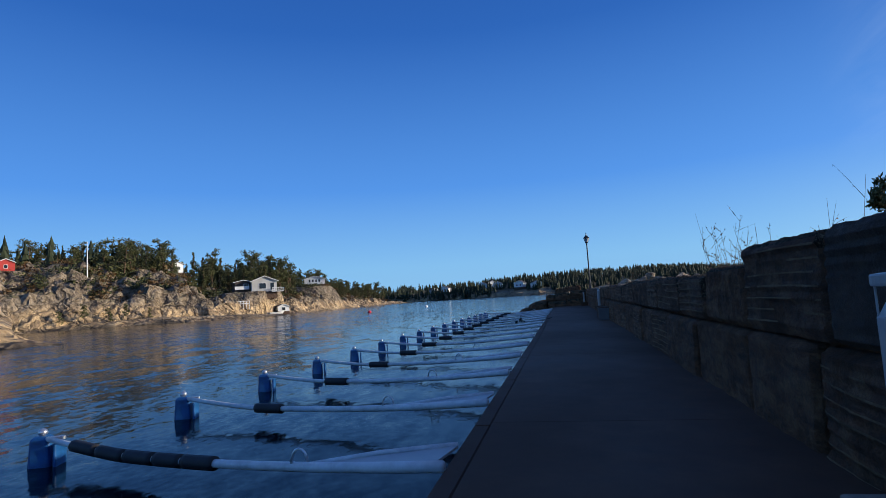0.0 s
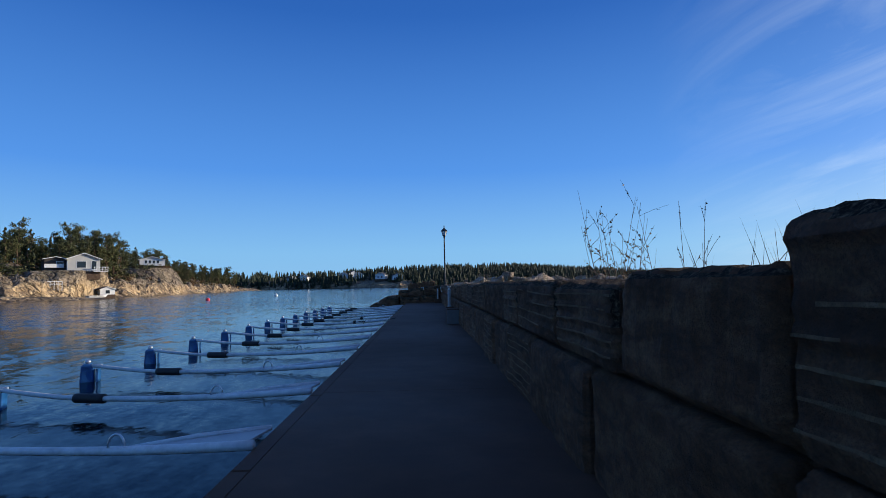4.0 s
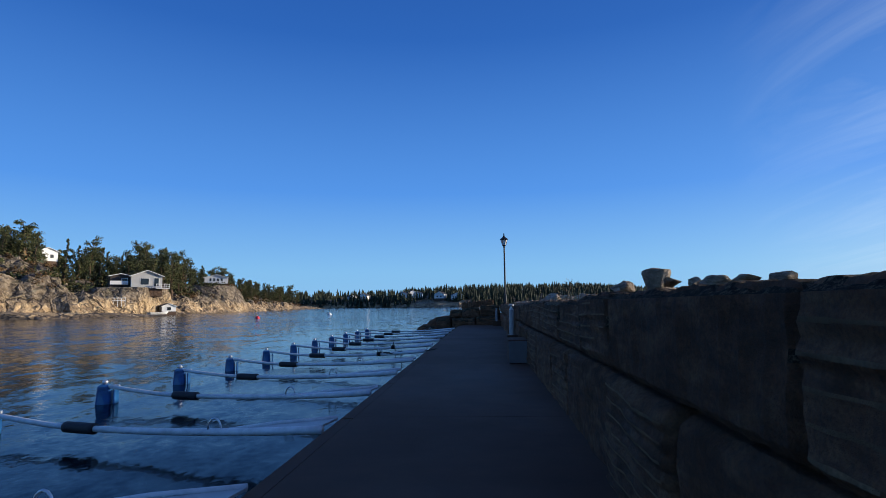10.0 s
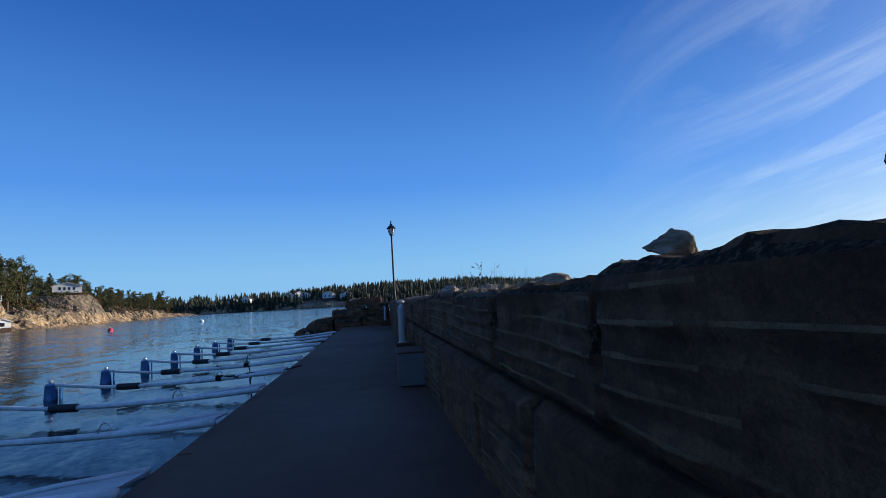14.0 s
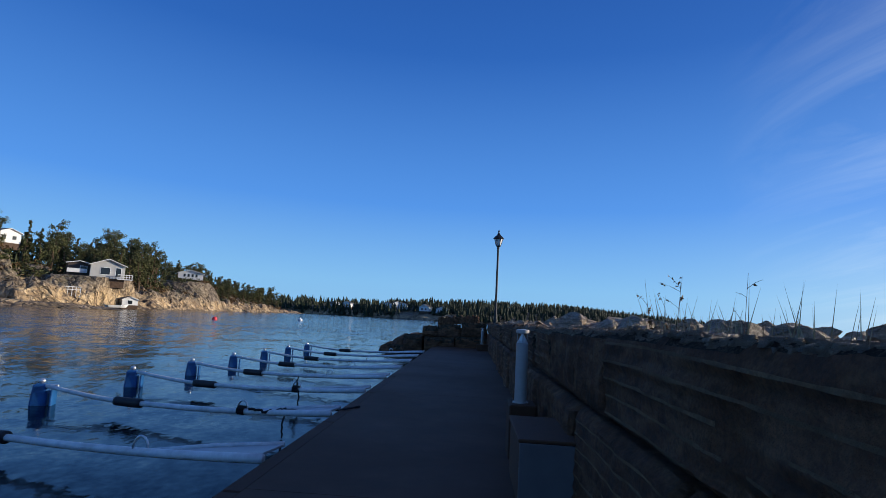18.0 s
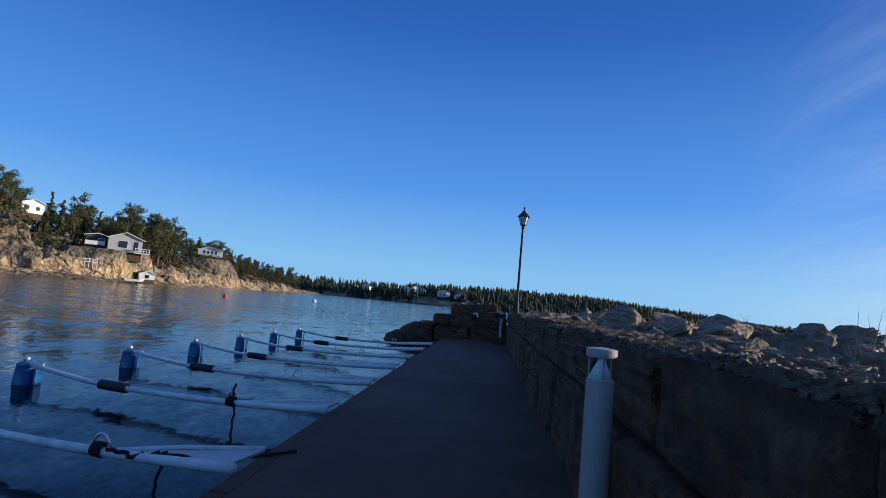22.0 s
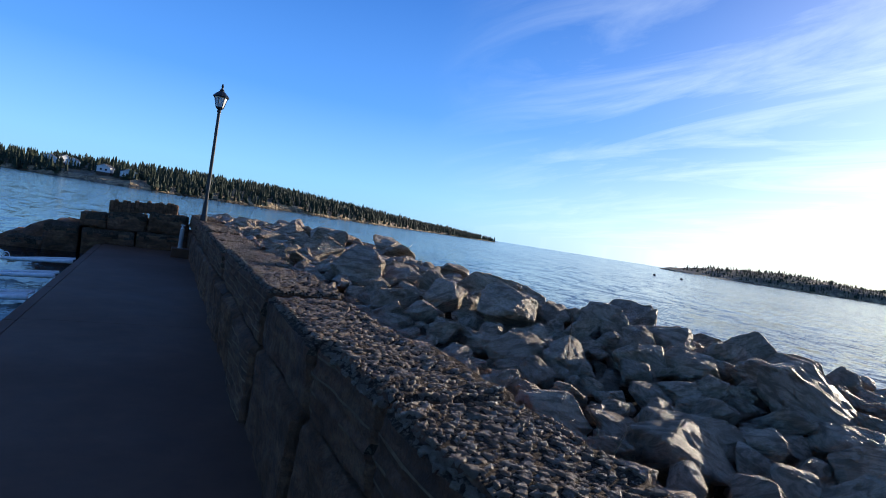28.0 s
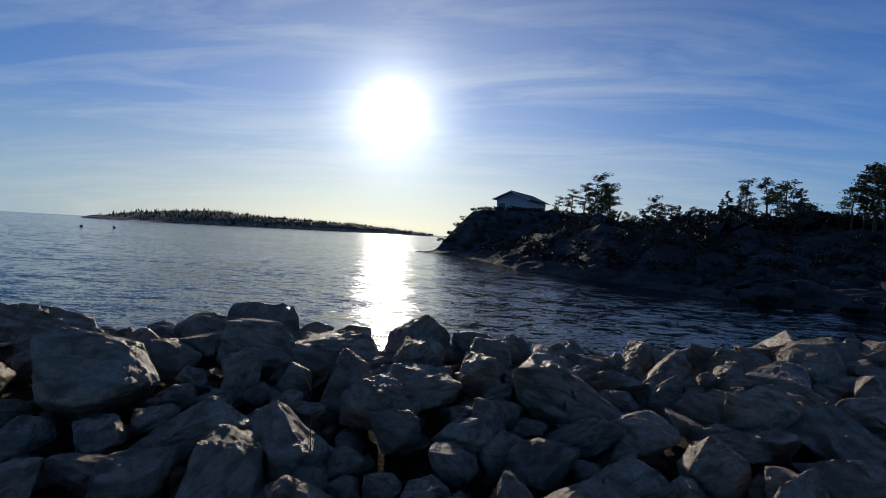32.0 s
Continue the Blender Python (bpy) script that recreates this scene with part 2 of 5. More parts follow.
# boulders and blocks: browned against blue skylight, boulders also lightened against shade
M_BOULDER = mat_rock("boulder_rock", (0.30, 0.21, 0.13), (0.70, 0.51, 0.335), (0.90, 0.70, 0.49), (0.36, 0.25, 0.15), 0.5, 0.5, 2.0, 0.36, 0.11)
M_BLOCK = mat_rock("wall_block_rock", (0.075, 0.034, 0.015), (0.29, 0.13, 0.06), (0.55, 0.29, 0.145), (0.175, 0.08, 0.032), 0.78, 0.4)
M_GRANITE = mat_rock("pale_granite", (0.06, 0.034, 0.02), (0.125, 0.075, 0.046), (0.20, 0.125, 0.08), (0.08, 0.048, 0.03), 0.75, 0.2)


def build_walltop(n, l, b):
    tc = n.new("ShaderNodeTexCoord").outputs["Object"]
    big = noise_node(n, l, 1.7, 6, 0.6, tc)
    fine = noise_node(n, l, 34, 8, 0.8, tc)
    c = ramp_node(n, l, fine, [(0.36, (0.014, 0.010, 0.007)), (0.5, (0.07, 0.047, 0.03)), (0.62, (0.40, 0.29, 0.19))])
    c = mixc(n, l, maprange(n, l, big, 0.45, 0.7, 0, 0.55), c, (0.07, 0.05, 0.033))
    l.new(c, b.inputs["Base Color"])
    b.inputs["Roughness"].default_value = 0.93
    b.inputs["Specular IOR Level"].default_value = 0.12
    p = bump(n, l, b, noise_node(n, l, 8, 6, 0.7, tc), 1.0, 0.12)
    bump(n, l, b, fine, 1.0, 0.06, p)


M_WALLTOP = material("rough_wall_top", build_walltop)
M_CRUST = mat_rock("crushed_stone", (0.14, 0.088, 0.05), (0.38, 0.26, 0.16), (0.64, 0.48, 0.33), (0.22, 0.14, 0.08), 0.45, 0.2, 6.0, 0.5)
M_DRILL = mat_rock("drill_groove_rock", (0.20, 0.115, 0.058), (0.44, 0.27, 0.145), (0.62, 0.42, 0.24), (0.26, 0.15, 0.075), 0.78, 0.3)


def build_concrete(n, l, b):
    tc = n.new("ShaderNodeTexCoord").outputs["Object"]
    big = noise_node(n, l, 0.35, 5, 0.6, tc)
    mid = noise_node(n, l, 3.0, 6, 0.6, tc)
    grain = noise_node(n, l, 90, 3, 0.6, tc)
    # brown tint in the base colour offsets the blue skylight on the deck
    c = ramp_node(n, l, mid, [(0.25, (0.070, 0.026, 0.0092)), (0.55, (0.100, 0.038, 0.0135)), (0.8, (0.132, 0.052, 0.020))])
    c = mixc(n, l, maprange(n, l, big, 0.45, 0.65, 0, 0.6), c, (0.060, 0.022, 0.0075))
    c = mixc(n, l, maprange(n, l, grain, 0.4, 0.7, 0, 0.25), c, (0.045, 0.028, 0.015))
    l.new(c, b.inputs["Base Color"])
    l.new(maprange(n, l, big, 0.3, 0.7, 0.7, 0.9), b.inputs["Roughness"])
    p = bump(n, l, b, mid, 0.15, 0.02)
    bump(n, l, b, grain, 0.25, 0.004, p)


M_CONCRETE = material("browned_quay_concrete", build_concrete)


def build_pale_concrete(n, l, b):
    mid = noise_node(n, l, 7.0, 6, 0.6)
    grain = noise_node(n, l, 90, 3, 0.6)
    c = ramp_node(n, l, mid, [(0.25, (0.17, 0.14, 0.105)), (0.8, (0.27, 0.225, 0.17))])
    l.new(mixc(n, l, maprange(n, l, grain, 0.4, 0.7, 0, 0.3), c, (0.13, 0.105, 0.08)), b.inputs["Base Color"])
    b.inputs["Roughness"].default_value = 0.85
    bump(n, l, b, grain, 0.3, 0.005)


M_FOOTING = material("footing_concrete", build_pale_concrete)


def build_water(n, l, b):
    geo = n.new("ShaderNodeNewGeometry").outputs["Position"]
    b.inputs["Base Color"].default_value = (0.001, 0.004, 0.010, 1)
    b.inputs["Roughness"].default_value = 0.1
    b.inputs["IOR"].default_value = 1.333
    b.inputs["Specular IOR Level"].default_value = 0.17
    sx = n.new("ShaderNodeSeparateXYZ")
    l.new(geo, sx.inputs[0])

    def mth(op, a, c, d=None):
        m = n.new("ShaderNodeMath")
        m.operation = op
        for q, v in enumerate((a, c, d)):
            if v is None:
                continue
            if isinstance(v, (int, float)):
                m.inputs[q].default_value = v
            else:
                l.new(v, m.inputs[q])
        return m.outputs[0]

    # calm in the lee of the breakwater, calm again under the western shore, wind ripples in the bay and the open sea
    bay = mth("MAXIMUM", maprange(n, l, sx.outputs[0], -11.0, -26.0), maprange(n, l, sx.outputs[1], 45.0, 75.0))
    lee = maprange(n, l, mth("MULTIPLY_ADD", sx.outputs[0], 0.83, mth("MULTIPLY", sx.outputs[1], -0.1)), -64.0, -46.0, 0.95, 1.0)
    bay = mth("MULTIPLY", bay, lee)
    sea = maprange(n, l, sx.outputs[0], 0.5, 3.0)
    gust = maprange(n, l, noise_node(n, l, 0.035, 4, 0.55, geo, 0.4, (1.0, 0.45, 1)), 0.36, 0.62, 0.7, 1.15)
    amp = mth("MULTIPLY", mth("MULTIPLY_ADD", mth("MAXIMUM", mth("MULTIPLY", bay, 0.85), sea), 0.76, 0.24), gust)
    def slopes(scale, detail, rough, stretch, dist):
        t = n.new("ShaderNodeTexNoise")
        t.inputs["Scale"].default_value, t.inputs["Detail"].default_value = scale, detail
        t.inputs["Roughness"].default_value, t.inputs["Distortion"].default_value = rough, dist
        mp = n.new("ShaderNodeMapping")
        mp.inputs["Scale"].default_value = stretch
        l.new(geo, mp.inputs[0])
        l.new(mp.outputs[0], t.inputs["Vector"])
        v = n.new("ShaderNodeVectorMath")
        v.operation = "SUBTRACT"
        l.new(t.outputs["Color"], v.inputs[0])
        v.inputs[1].default_value = (0.5, 0.5, 0.5)
        return v.outputs[0]

    def vadd(a, c, s):
        v = n.new("ShaderNodeVectorMath")
        v.operation = "MULTIPLY_ADD"
        l.new(a, v.inputs[0])
        v.inputs[1].default_value = (s, s * 0.8, 0)
        if c is None:
            v.inputs[2].default_value = (0, 0, 0)
        else:
            l.new(c, v.inputs[2])
        return v.outputs[0]

    # slopes of the ripples at three sizes
    tilt = vadd(slopes(0.6, 2, 0.5, (1.0, 0.55, 1), 0.3), None, 0.35)
    tilt = vadd(slopes(2.6, 3, 0.55, (1.0, 0.5, 1), 0.5), tilt, 0.6)
    tilt = vadd(slopes(10.0, 3, 0.6, (1.0, 0.7, 1), 0.2), tilt, 0.6)
    sc = n.new("ShaderNodeVectorMath")
    sc.operation = "SCALE"
    l.new(tilt, sc.inputs[0])
    l.new(amp, sc.inputs["Scale"])
    ad = n.new("ShaderNodeVectorMath")
    ad.operation = "ADD"
    l.new(sc.outputs[0], ad.inputs[0])
    ad.inputs[1].default_value = (0, 0, 1)
    nm = n.new("ShaderNodeVectorMath")
    nm.operation = "NORMALIZE"
    l.new(ad.outputs[0], nm.inputs[0])
    l.new(nm.outputs[0], b.inputs["Normal"])


M_WATER = material("sea_water", build_water)


def mat_plain(name, col, rough=0.5, metal=0.0, var=0.15, scale=8.0, spec=0.5, bumps=0.0):
    def build(n, l, b):
        v = noise_node(n, l, scale, 5, 0.6)
        dark = tuple(c * (1 - var) for c in col)
        lite = tuple(min(1, c * (1 + var)) for c in col)
        l.new(ramp_node(n, l, v, [(0.3, dark), (0.7, lite)]), b.inputs["Base Color"])
        l.new(maprange(n, l, v, 0.3, 0.7, max(0.05, rough - 0.1), min(1, rough + 0.1)), b.inputs["Roughness"])
        b.inputs["Metallic"].default_value = metal
        b.inputs["Specular IOR Level"].default_value = spec
        if bumps:
            bump(n, l, b, noise_node(n, l, scale * 8, 3), bumps, 0.004)
    return material(name, build)


M_WHITE_TUBE = mat_plain("white_painted_tube", (0.66, 0.66, 0.64), 0.4, 0, 0.2, 6)
M_PLATE = mat_plain("grey_step_plate", (0.42, 0.41, 0.40), 0.45, 0, 0.2, 4)
M_FLOAT = mat_plain("blue_float_plastic", (0.010, 0.085, 0.25), 0.4, 0, 0.35, 5, 0.5, 0.15)
M_STEEL = mat_plain("galvanised_steel", (0.62, 0.63, 0.64), 0.35, 0.85, 0.15, 20)
M_RUBBER = mat_plain("black_rubber", (0.018, 0.018, 0.02), 0.65, 0, 0.3, 14)
M_ROPE = mat_plain("black_rope", (0.014, 0.014, 0.016), 0.8, 0, 0.3, 60, 0.3, 0.5)
M_BOLLARD = mat_plain("grey_bollard_paint", (0.40, 0.36, 0.33), 0.42, 0.0, 0.08, 9)
M_REFLECT = mat_plain("white_reflector", (0.8, 0.8, 0.79), 0.35, 0, 0.05, 6)
M_IRON = mat_plain("black_cast_iron", (0.02, 0.022, 0.024), 0.4, 0.3, 0.25, 14)
M_LENS = mat_plain("lantern_glass", (0.75, 0.74, 0.7), 0.15, 0, 0.06, 4)
M_CABINET = mat_plain("grey_blue_painted_panel", (0.14, 0.125, 0.125), 0.5, 0, 0.12, 5)


def build_shore(n, l, b):
    tc = n.new("ShaderNodeNewGeometry").outputs["Position"]
    sx = n.new("ShaderNodeSeparateXYZ")
    l.new(tc, sx.inputs[0])
    nz = n.new("ShaderNodeSeparateXYZ")
    l.new(n.new("ShaderNodeNewGeometry").outputs["Normal"], nz.inputs[0])
    big = noise_node(n, l, 0.09, 5, 0.6, tc)
    mid = noise_node(n, l, 0.5, 7, 0.65, tc, 0.8)
    crack = noise_node(n, l, 1.4, 6, 0.7, tc, 0.4, (1, 1, 0.35))
    # jointed rock: blocks a few metres across, each with its own tone, dark joints between
    nv = n.new("ShaderNodeTexNoise")
    nv.inputs["Scale"].default_value = 0.35
    l.new(tc, nv.inputs["Vector"])
    sc = n.new("ShaderNodeVectorMath")
    sc.operation = "MULTIPLY_ADD"
    l.new(nv.outputs["Color"], sc.inputs[0])
    sc.inputs[1].default_value = (5, 5, 5)
    l.new(tc, sc.inputs[2])
    blocks, joints = [], []
    for s in (0.11, 0.32):
        v = n.new("ShaderNodeTexVoronoi")
        v.inputs["Scale"].default_value = s
        l.new(sc.outputs[0], v.inputs["Vector"])
        blocks.append(v.outputs["Color"])
        e = n.new("ShaderNodeTexVoronoi")
        e.feature = "DISTANCE_TO_EDGE"
        e.inputs["Scale"].default_value = s
        l.new(sc.outputs[0], e.inputs["Vector"])
        joints.append(e.outputs["Distance"])
    bw = n.new("ShaderNodeRGBToBW")
    l.new(blocks[1], bw.inputs[0])
    c = ramp_node(n, l, mid, [(0.25, (0.30, 0.19, 0.10)), (0.5, (0.58, 0.41, 0.22)), (0.72, (0.78, 0.60, 0.38))])
    c = mixc(n, l, 0.7, c, ramp_node(n, l, bw.outputs[0], [(0.2, (0.42, 0.38, 0.36)), (0.5, (0.9, 0.86, 0.8)), (0.8, (1.0, 0.98, 0.94))]), "MULTIPLY")
    c = mixc(n, l, maprange(n, l, crack, 0.38, 0.5, 0.55, 0.0), c, (0.11, 0.08, 0.055))
    # grey lichen-covered rock higher up, seaweed at the waterline, heather in the hollows
    hi = n.new("ShaderNodeMath")
    hi.operation = "MULTIPLY_ADD"
    l.new(big, hi.inputs[0])
    hi.inputs[1].default_value = 9.0
    l.new(sx.outputs[2], hi.inputs[2])
    c = mixc(n, l, maprange(n, l, hi.outputs[0], 7.6, 10.0, 0, 0.85), c, mixc(n, l, maprange(n, l, crack, 0.4, 0.62), (0.09, 0.068, 0.046), (0.31, 0.25, 0.18)))
    c = mixc(n, l, maprange(n, l, joints[0], 0.01, 0.05, 0.7, 0.0), c, (0.07, 0.05, 0.034))
    c = mixc(n, l, maprange(n, l, joints[1], 0.005, 0.035, 0.6, 0.0), c, (0.08, 0.058, 0.04))
    c = mixc(n, l, maprange(n, l, hi.outputs[0], 4.6, 5.8, 0.92, 0.0), c, (0.045, 0.034, 0.02))
    veg = n.new("ShaderNodeMath")
    veg.operation = "MULTIPLY"
    l.new(maprange(n, l, mid, 0.42, 0.56), veg.inputs[0])
    l.new(maprange(n, l, nz.outputs[2], 0.6, 0.9), veg.inputs[1])
    vg = n.new("ShaderNodeMath")
    vg.operation = "MULTIPLY"
    l.new(veg.outputs[0], vg.inputs[0])
    l.new(maprange(n, l, sx.outputs[2], 3.0, 6.5), vg.inputs[1])
    c = mixc(n, l, vg.outputs[0], c, mixc(n, l, maprange(n, l, crack, 0.4, 0.6), (0.14, 0.095, 0.035), (0.075, 0.085, 0.03)))
    l.new(c, b.inputs["Base Color"])
    b.inputs["Roughness"].default_value = 0.85
    p = bump(n, l, b, maprange(n, l, joints[0], 0.0, 0.25), 1.0, 1.2)
    p = bump(n, l, b, maprange(n, l, joints[1], 0.0, 0.2), 0.9, 0.5, p)
    p = bump(n, l, b, mid, 0.7, 0.7, p)
    bump(n, l, b, crack, 0.7, 0.35, p)


M_SHORE = material("coastal_rock", build_shore)
# headland rock: a dark copy of shore rock, its shade put into the colour
M_SHADESHORE = mat_rock("shade_darkened_headland_rock", (0.03, 0.027, 0.025), (0.075, 0.068, 0.06), (0.16, 0.145, 0.125), (0.05, 0.04, 0.024), 0.9, 0.1, 0.25, 0.12)


def mat_leaf(name, a, c2, rough=0.7):
    def build(n, l, b):
        isl = n.new("ShaderNodeNewGeometry").outputs["Random Per Island"]
        v = noise_node(n, l, 0.4, 4)
        c = ramp_node(n, l, isl, [(0.0, a), (1.0, c2)])
        c = mixc(n, l, maprange(n, l, v, 0.35, 0.65, 0, 0.5), c, tuple(0.55 * q for q in a))
        l.new(c, b.inputs["Base Color"])
        b.inputs["Roughness"].default_value = rough
        b.inputs["Specular IOR Level"].default_value = 0.25
    return material(name, build)


M_PINE = mat_leaf("pine_needles", (0.04, 0.05, 0.017), (0.15, 0.15, 0.055))
M_SPRUCE = mat_leaf("far_wood_needles", (0.016, 0.026, 0.012), (0.052, 0.062, 0.026))
M_BRUSH = mat_leaf("autumn_brush", (0.10, 0.055, 0.022), (0.21, 0.125, 0.05))
# headland heather: darker than M_BRUSH, the shaded side put into its colour
M_HEATHER = mat_leaf("shade_darkened_heather", (0.03, 0.022, 0.014), (0.075, 0.055, 0.03))
M_BARK = mat_plain("bark", (0.13, 0.085, 0.055), 0.9, 0, 0.35, 6, 0.2)
M_TWIG = mat_plain("bare_twigs", (0.12, 0.075, 0.05), 0.8, 0, 0.3, 30, 0.2)
M_DRYLEAF = mat_leaf("dry_leaves", (0.12, 0.06, 0.025), (0.25, 0.15, 0.06))
M_STRAW = mat_leaf("dry_grass", (0.30, 0.22, 0.11), (0.5, 0.4, 0.22))
M_WHITE_WALL = mat_plain("white_house_paint", (0.74, 0.73, 0.7), 0.6, 0, 0.06, 0.6)
M_GREY_WALL = mat_plain("pale_grey_cladding", (0.46, 0.45, 0.42), 0.65, 0, 0.08, 0.8)
M_DARK_WALL = mat_plain("dark_brown_cladding", (0.06, 0.045, 0.038), 0.7, 0, 0.2, 0.8)
M_ROOF = mat_plain("dark_roof_felt", (0.055, 0.05, 0.05), 0.8, 0, 0.2, 0.8)
M_WINDOW = mat_plain("dark_window_glass", (0.02, 0.025, 0.03), 0.08, 0, 0.1, 2)
M_RED = mat_plain("red_paint", (0.5, 0.045, 0.03), 0.5, 0, 0.12, 2)
M_BUOY_RED = mat_plain("red_buoy_plastic", (0.75, 0.04, 0.05), 0.4, 0, 0.1, 3)
M_BUOY_WHITE = mat_plain("white_buoy_plastic", (0.75, 0.75, 0.74), 0.4, 0, 0.1, 3)

# ---- water and quay ----
WATER_Z = 0.39
DOCK_Z, EDGE_X, FACE_X, BACK_X = 0.8, -2.92, -0.3, 0.45
END_Y, START_Y = 50.0, -10.0

bm = bmesh.new()
xs = [-3500, -400, -60, -20, 0, 30, 400, 3500]
ys = [-3500, -400, -60, 0, 30, 80, 500, 3500]
grid = [[bm.verts.new((x, y, WATER_Z)) for x in xs] for y in ys]
for j in range(len(ys) - 1):
    for i in range(len(xs) - 1):
        bm.faces.new((grid[j][i], grid[j][i + 1], grid[j + 1][i + 1], grid[j + 1][i]))
water = part("water", bm, M_WATER)
tagged(water, "dark blue sea water with small wind ripples", "water", kind="structure")

quay = tagged(new("quay"), "worn concrete quay deck along the harbour wall, browned against blue skylight", "quay", kind="structure")
y = START_Y
while y < END_Y + 1.0:
    ln = 6.0
    bm = bmesh.new()
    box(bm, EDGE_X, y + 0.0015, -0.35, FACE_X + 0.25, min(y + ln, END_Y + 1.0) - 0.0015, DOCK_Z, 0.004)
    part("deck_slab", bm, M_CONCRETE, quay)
    y += ln
y = START_Y
while y < END_Y:
    bm = bmesh.new()
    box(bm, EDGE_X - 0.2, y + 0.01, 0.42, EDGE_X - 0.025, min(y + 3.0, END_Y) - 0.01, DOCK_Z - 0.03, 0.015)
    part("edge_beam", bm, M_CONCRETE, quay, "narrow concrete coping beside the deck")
    y += 3.0
bm = bmesh.new()
for k in range(11):
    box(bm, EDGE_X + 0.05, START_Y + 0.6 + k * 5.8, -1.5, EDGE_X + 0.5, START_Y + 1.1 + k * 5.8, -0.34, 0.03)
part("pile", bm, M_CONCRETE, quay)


def top_z(y):
    pts = [(-12, 2.5), (6.5, 2.48), (8.3, 2.42), (8.5, 2.36), (9.6, 2.26), (13, 2.2), (15, 2.22), (18, 2.26), (20.5, 2.2), (22.6, 2.17), (25, 2.22), (28, 2.18), (38, 2.15), (60, 2.15)]
    for (a, za), (b, zb) in zip(pts, pts[1:]):
        if y <= b:
            return za + (zb - za) * (y - a) / (b - a)
    return pts[-1][1]


LAST = [0, 0, 0, 0]


def rough_block(x0, y0, z0, x1, y1, z1, groove, seed, top_rough=0.02, step=0.075, face=True):
    """A split stone block: a box of small cells whose face towards -x is pushed about, with drill grooves along or across it."""
    r = random.Random(seed)
    ny, nz, nx = max(4, int((y1 - y0) / step)), max(4, int((z1 - z0) / step)), max(4, int((x1 - x0) / (step * 1.4)))
    bm = bmesh.new()
    made = {}
    ox, oz = r.uniform(0, 50), r.uniform(0, 50)
    tilt, skew = r.uniform(-0.02, 0.02), r.uniform(-0.02, 0.02)
    drill, phase = r.uniform(0.092, 0.115), r.uniform(0, 0.1)

    def vert(i, j, k):
        key = (i, j, k)
        if key in made:
            return made[key]
        u, v, w = i / nx, j / ny, k / nz
        x, yy, z = x0 + (x1 - x0) * u, y0 + (y1 - y0) * v, z0 + (z1 - z0) * w
        edge = min(v, 1 - v) * (y1 - y0)
        edgez = min(w, 1 - w) * (z1 - z0)
        if i == 0:
            d = 0.028 * fbm(yy * 1.7 + ox, z * 1.7 + oz) + 0.012 * fbm(yy * 7 + ox, z * 7 + oz, 3) + tilt * (w - 0.5) + skew * (v - 0.5)
            if groove == 1:
                q = ((z + phase + 0.02 * math.sin(yy * 1.3 + ox)) % drill) / drill
                d -= 0.026 * max(0, 1 - abs(q - 0.5) / 0.2)
            elif groove == 2:
                q = ((yy + phase) % (drill * 1.6)) / (drill * 1.6)
                d -= 0.018 * max(0, 1 - abs(q - 0.5) / 0.2)
            round_off = 0.05 * max(0, 1 - edge / 0.07) ** 2 + 0.045 * max(0, 1 - edgez / 0.07) ** 2
            x += d + round_off
        if k == nz:
            z += top_rough * (fbm(x * 3 + ox, yy * 3 + oz, 5) + 0.7 * fbm(x * 11 + ox, yy * 11, 2)) - 0.03 * max(0, 1 - edge / 0.06) ** 2
            if i == 0:
                z -= 0.02 + 0.02 * abs(fbm(yy * 4 + ox, 1))
        if j in (0, ny):
            yy += (0.014 * fbm(z * 3 + ox, x * 3 + oz)) + (0.012 if j == 0 else -0.012)
        made[key] = bm.verts.new((x, yy, z))
        return made[key]

    def quad(a, b, c, d):
        bm.faces.new((vert(*a), vert(*b), vert(*c), vert(*d)))

    for j in range(ny):
        for k in range(nz):
            quad((0, j, k), (0, j, k + 1), (0, j + 1, k + 1), (0, j + 1, k))
    for j in range(ny):
        for i in range(nx):
            quad((i, j, nz), (i + 1, j, nz), (i + 1, j + 1, nz), (i, j + 1, nz))
    for j in (0, ny):
        for i in range(nx):
            for k in range(nz):
                q = [(i, j, k), (i + 1, j, k), (i + 1, j, k + 1), (i, j, k + 1)]
                quad(*(q if j == 0 else q[::-1]))
    for j in range(ny):
        for k in range(nz):
            quad((nx, j, k), (nx, j + 1, k), (nx, j + 1, k + 1), (nx, j, k + 1))
    LAST[:] = [groove, drill, phase, ox]
    return bm


def stone_mesh(ob):
    """Give upward faces of a block the rough weathered top material."""
    me = ob.data
    me.materials.append(M_WALLTOP)
    top = max(v.co.z for v in me.vertices)
    for p in me.polygons:
        if abs(p.normal.z) > 0.1 and p.normal.x > -0.75 and p.center.z > top - 0.3:
            p.material_index = 1
    return ob


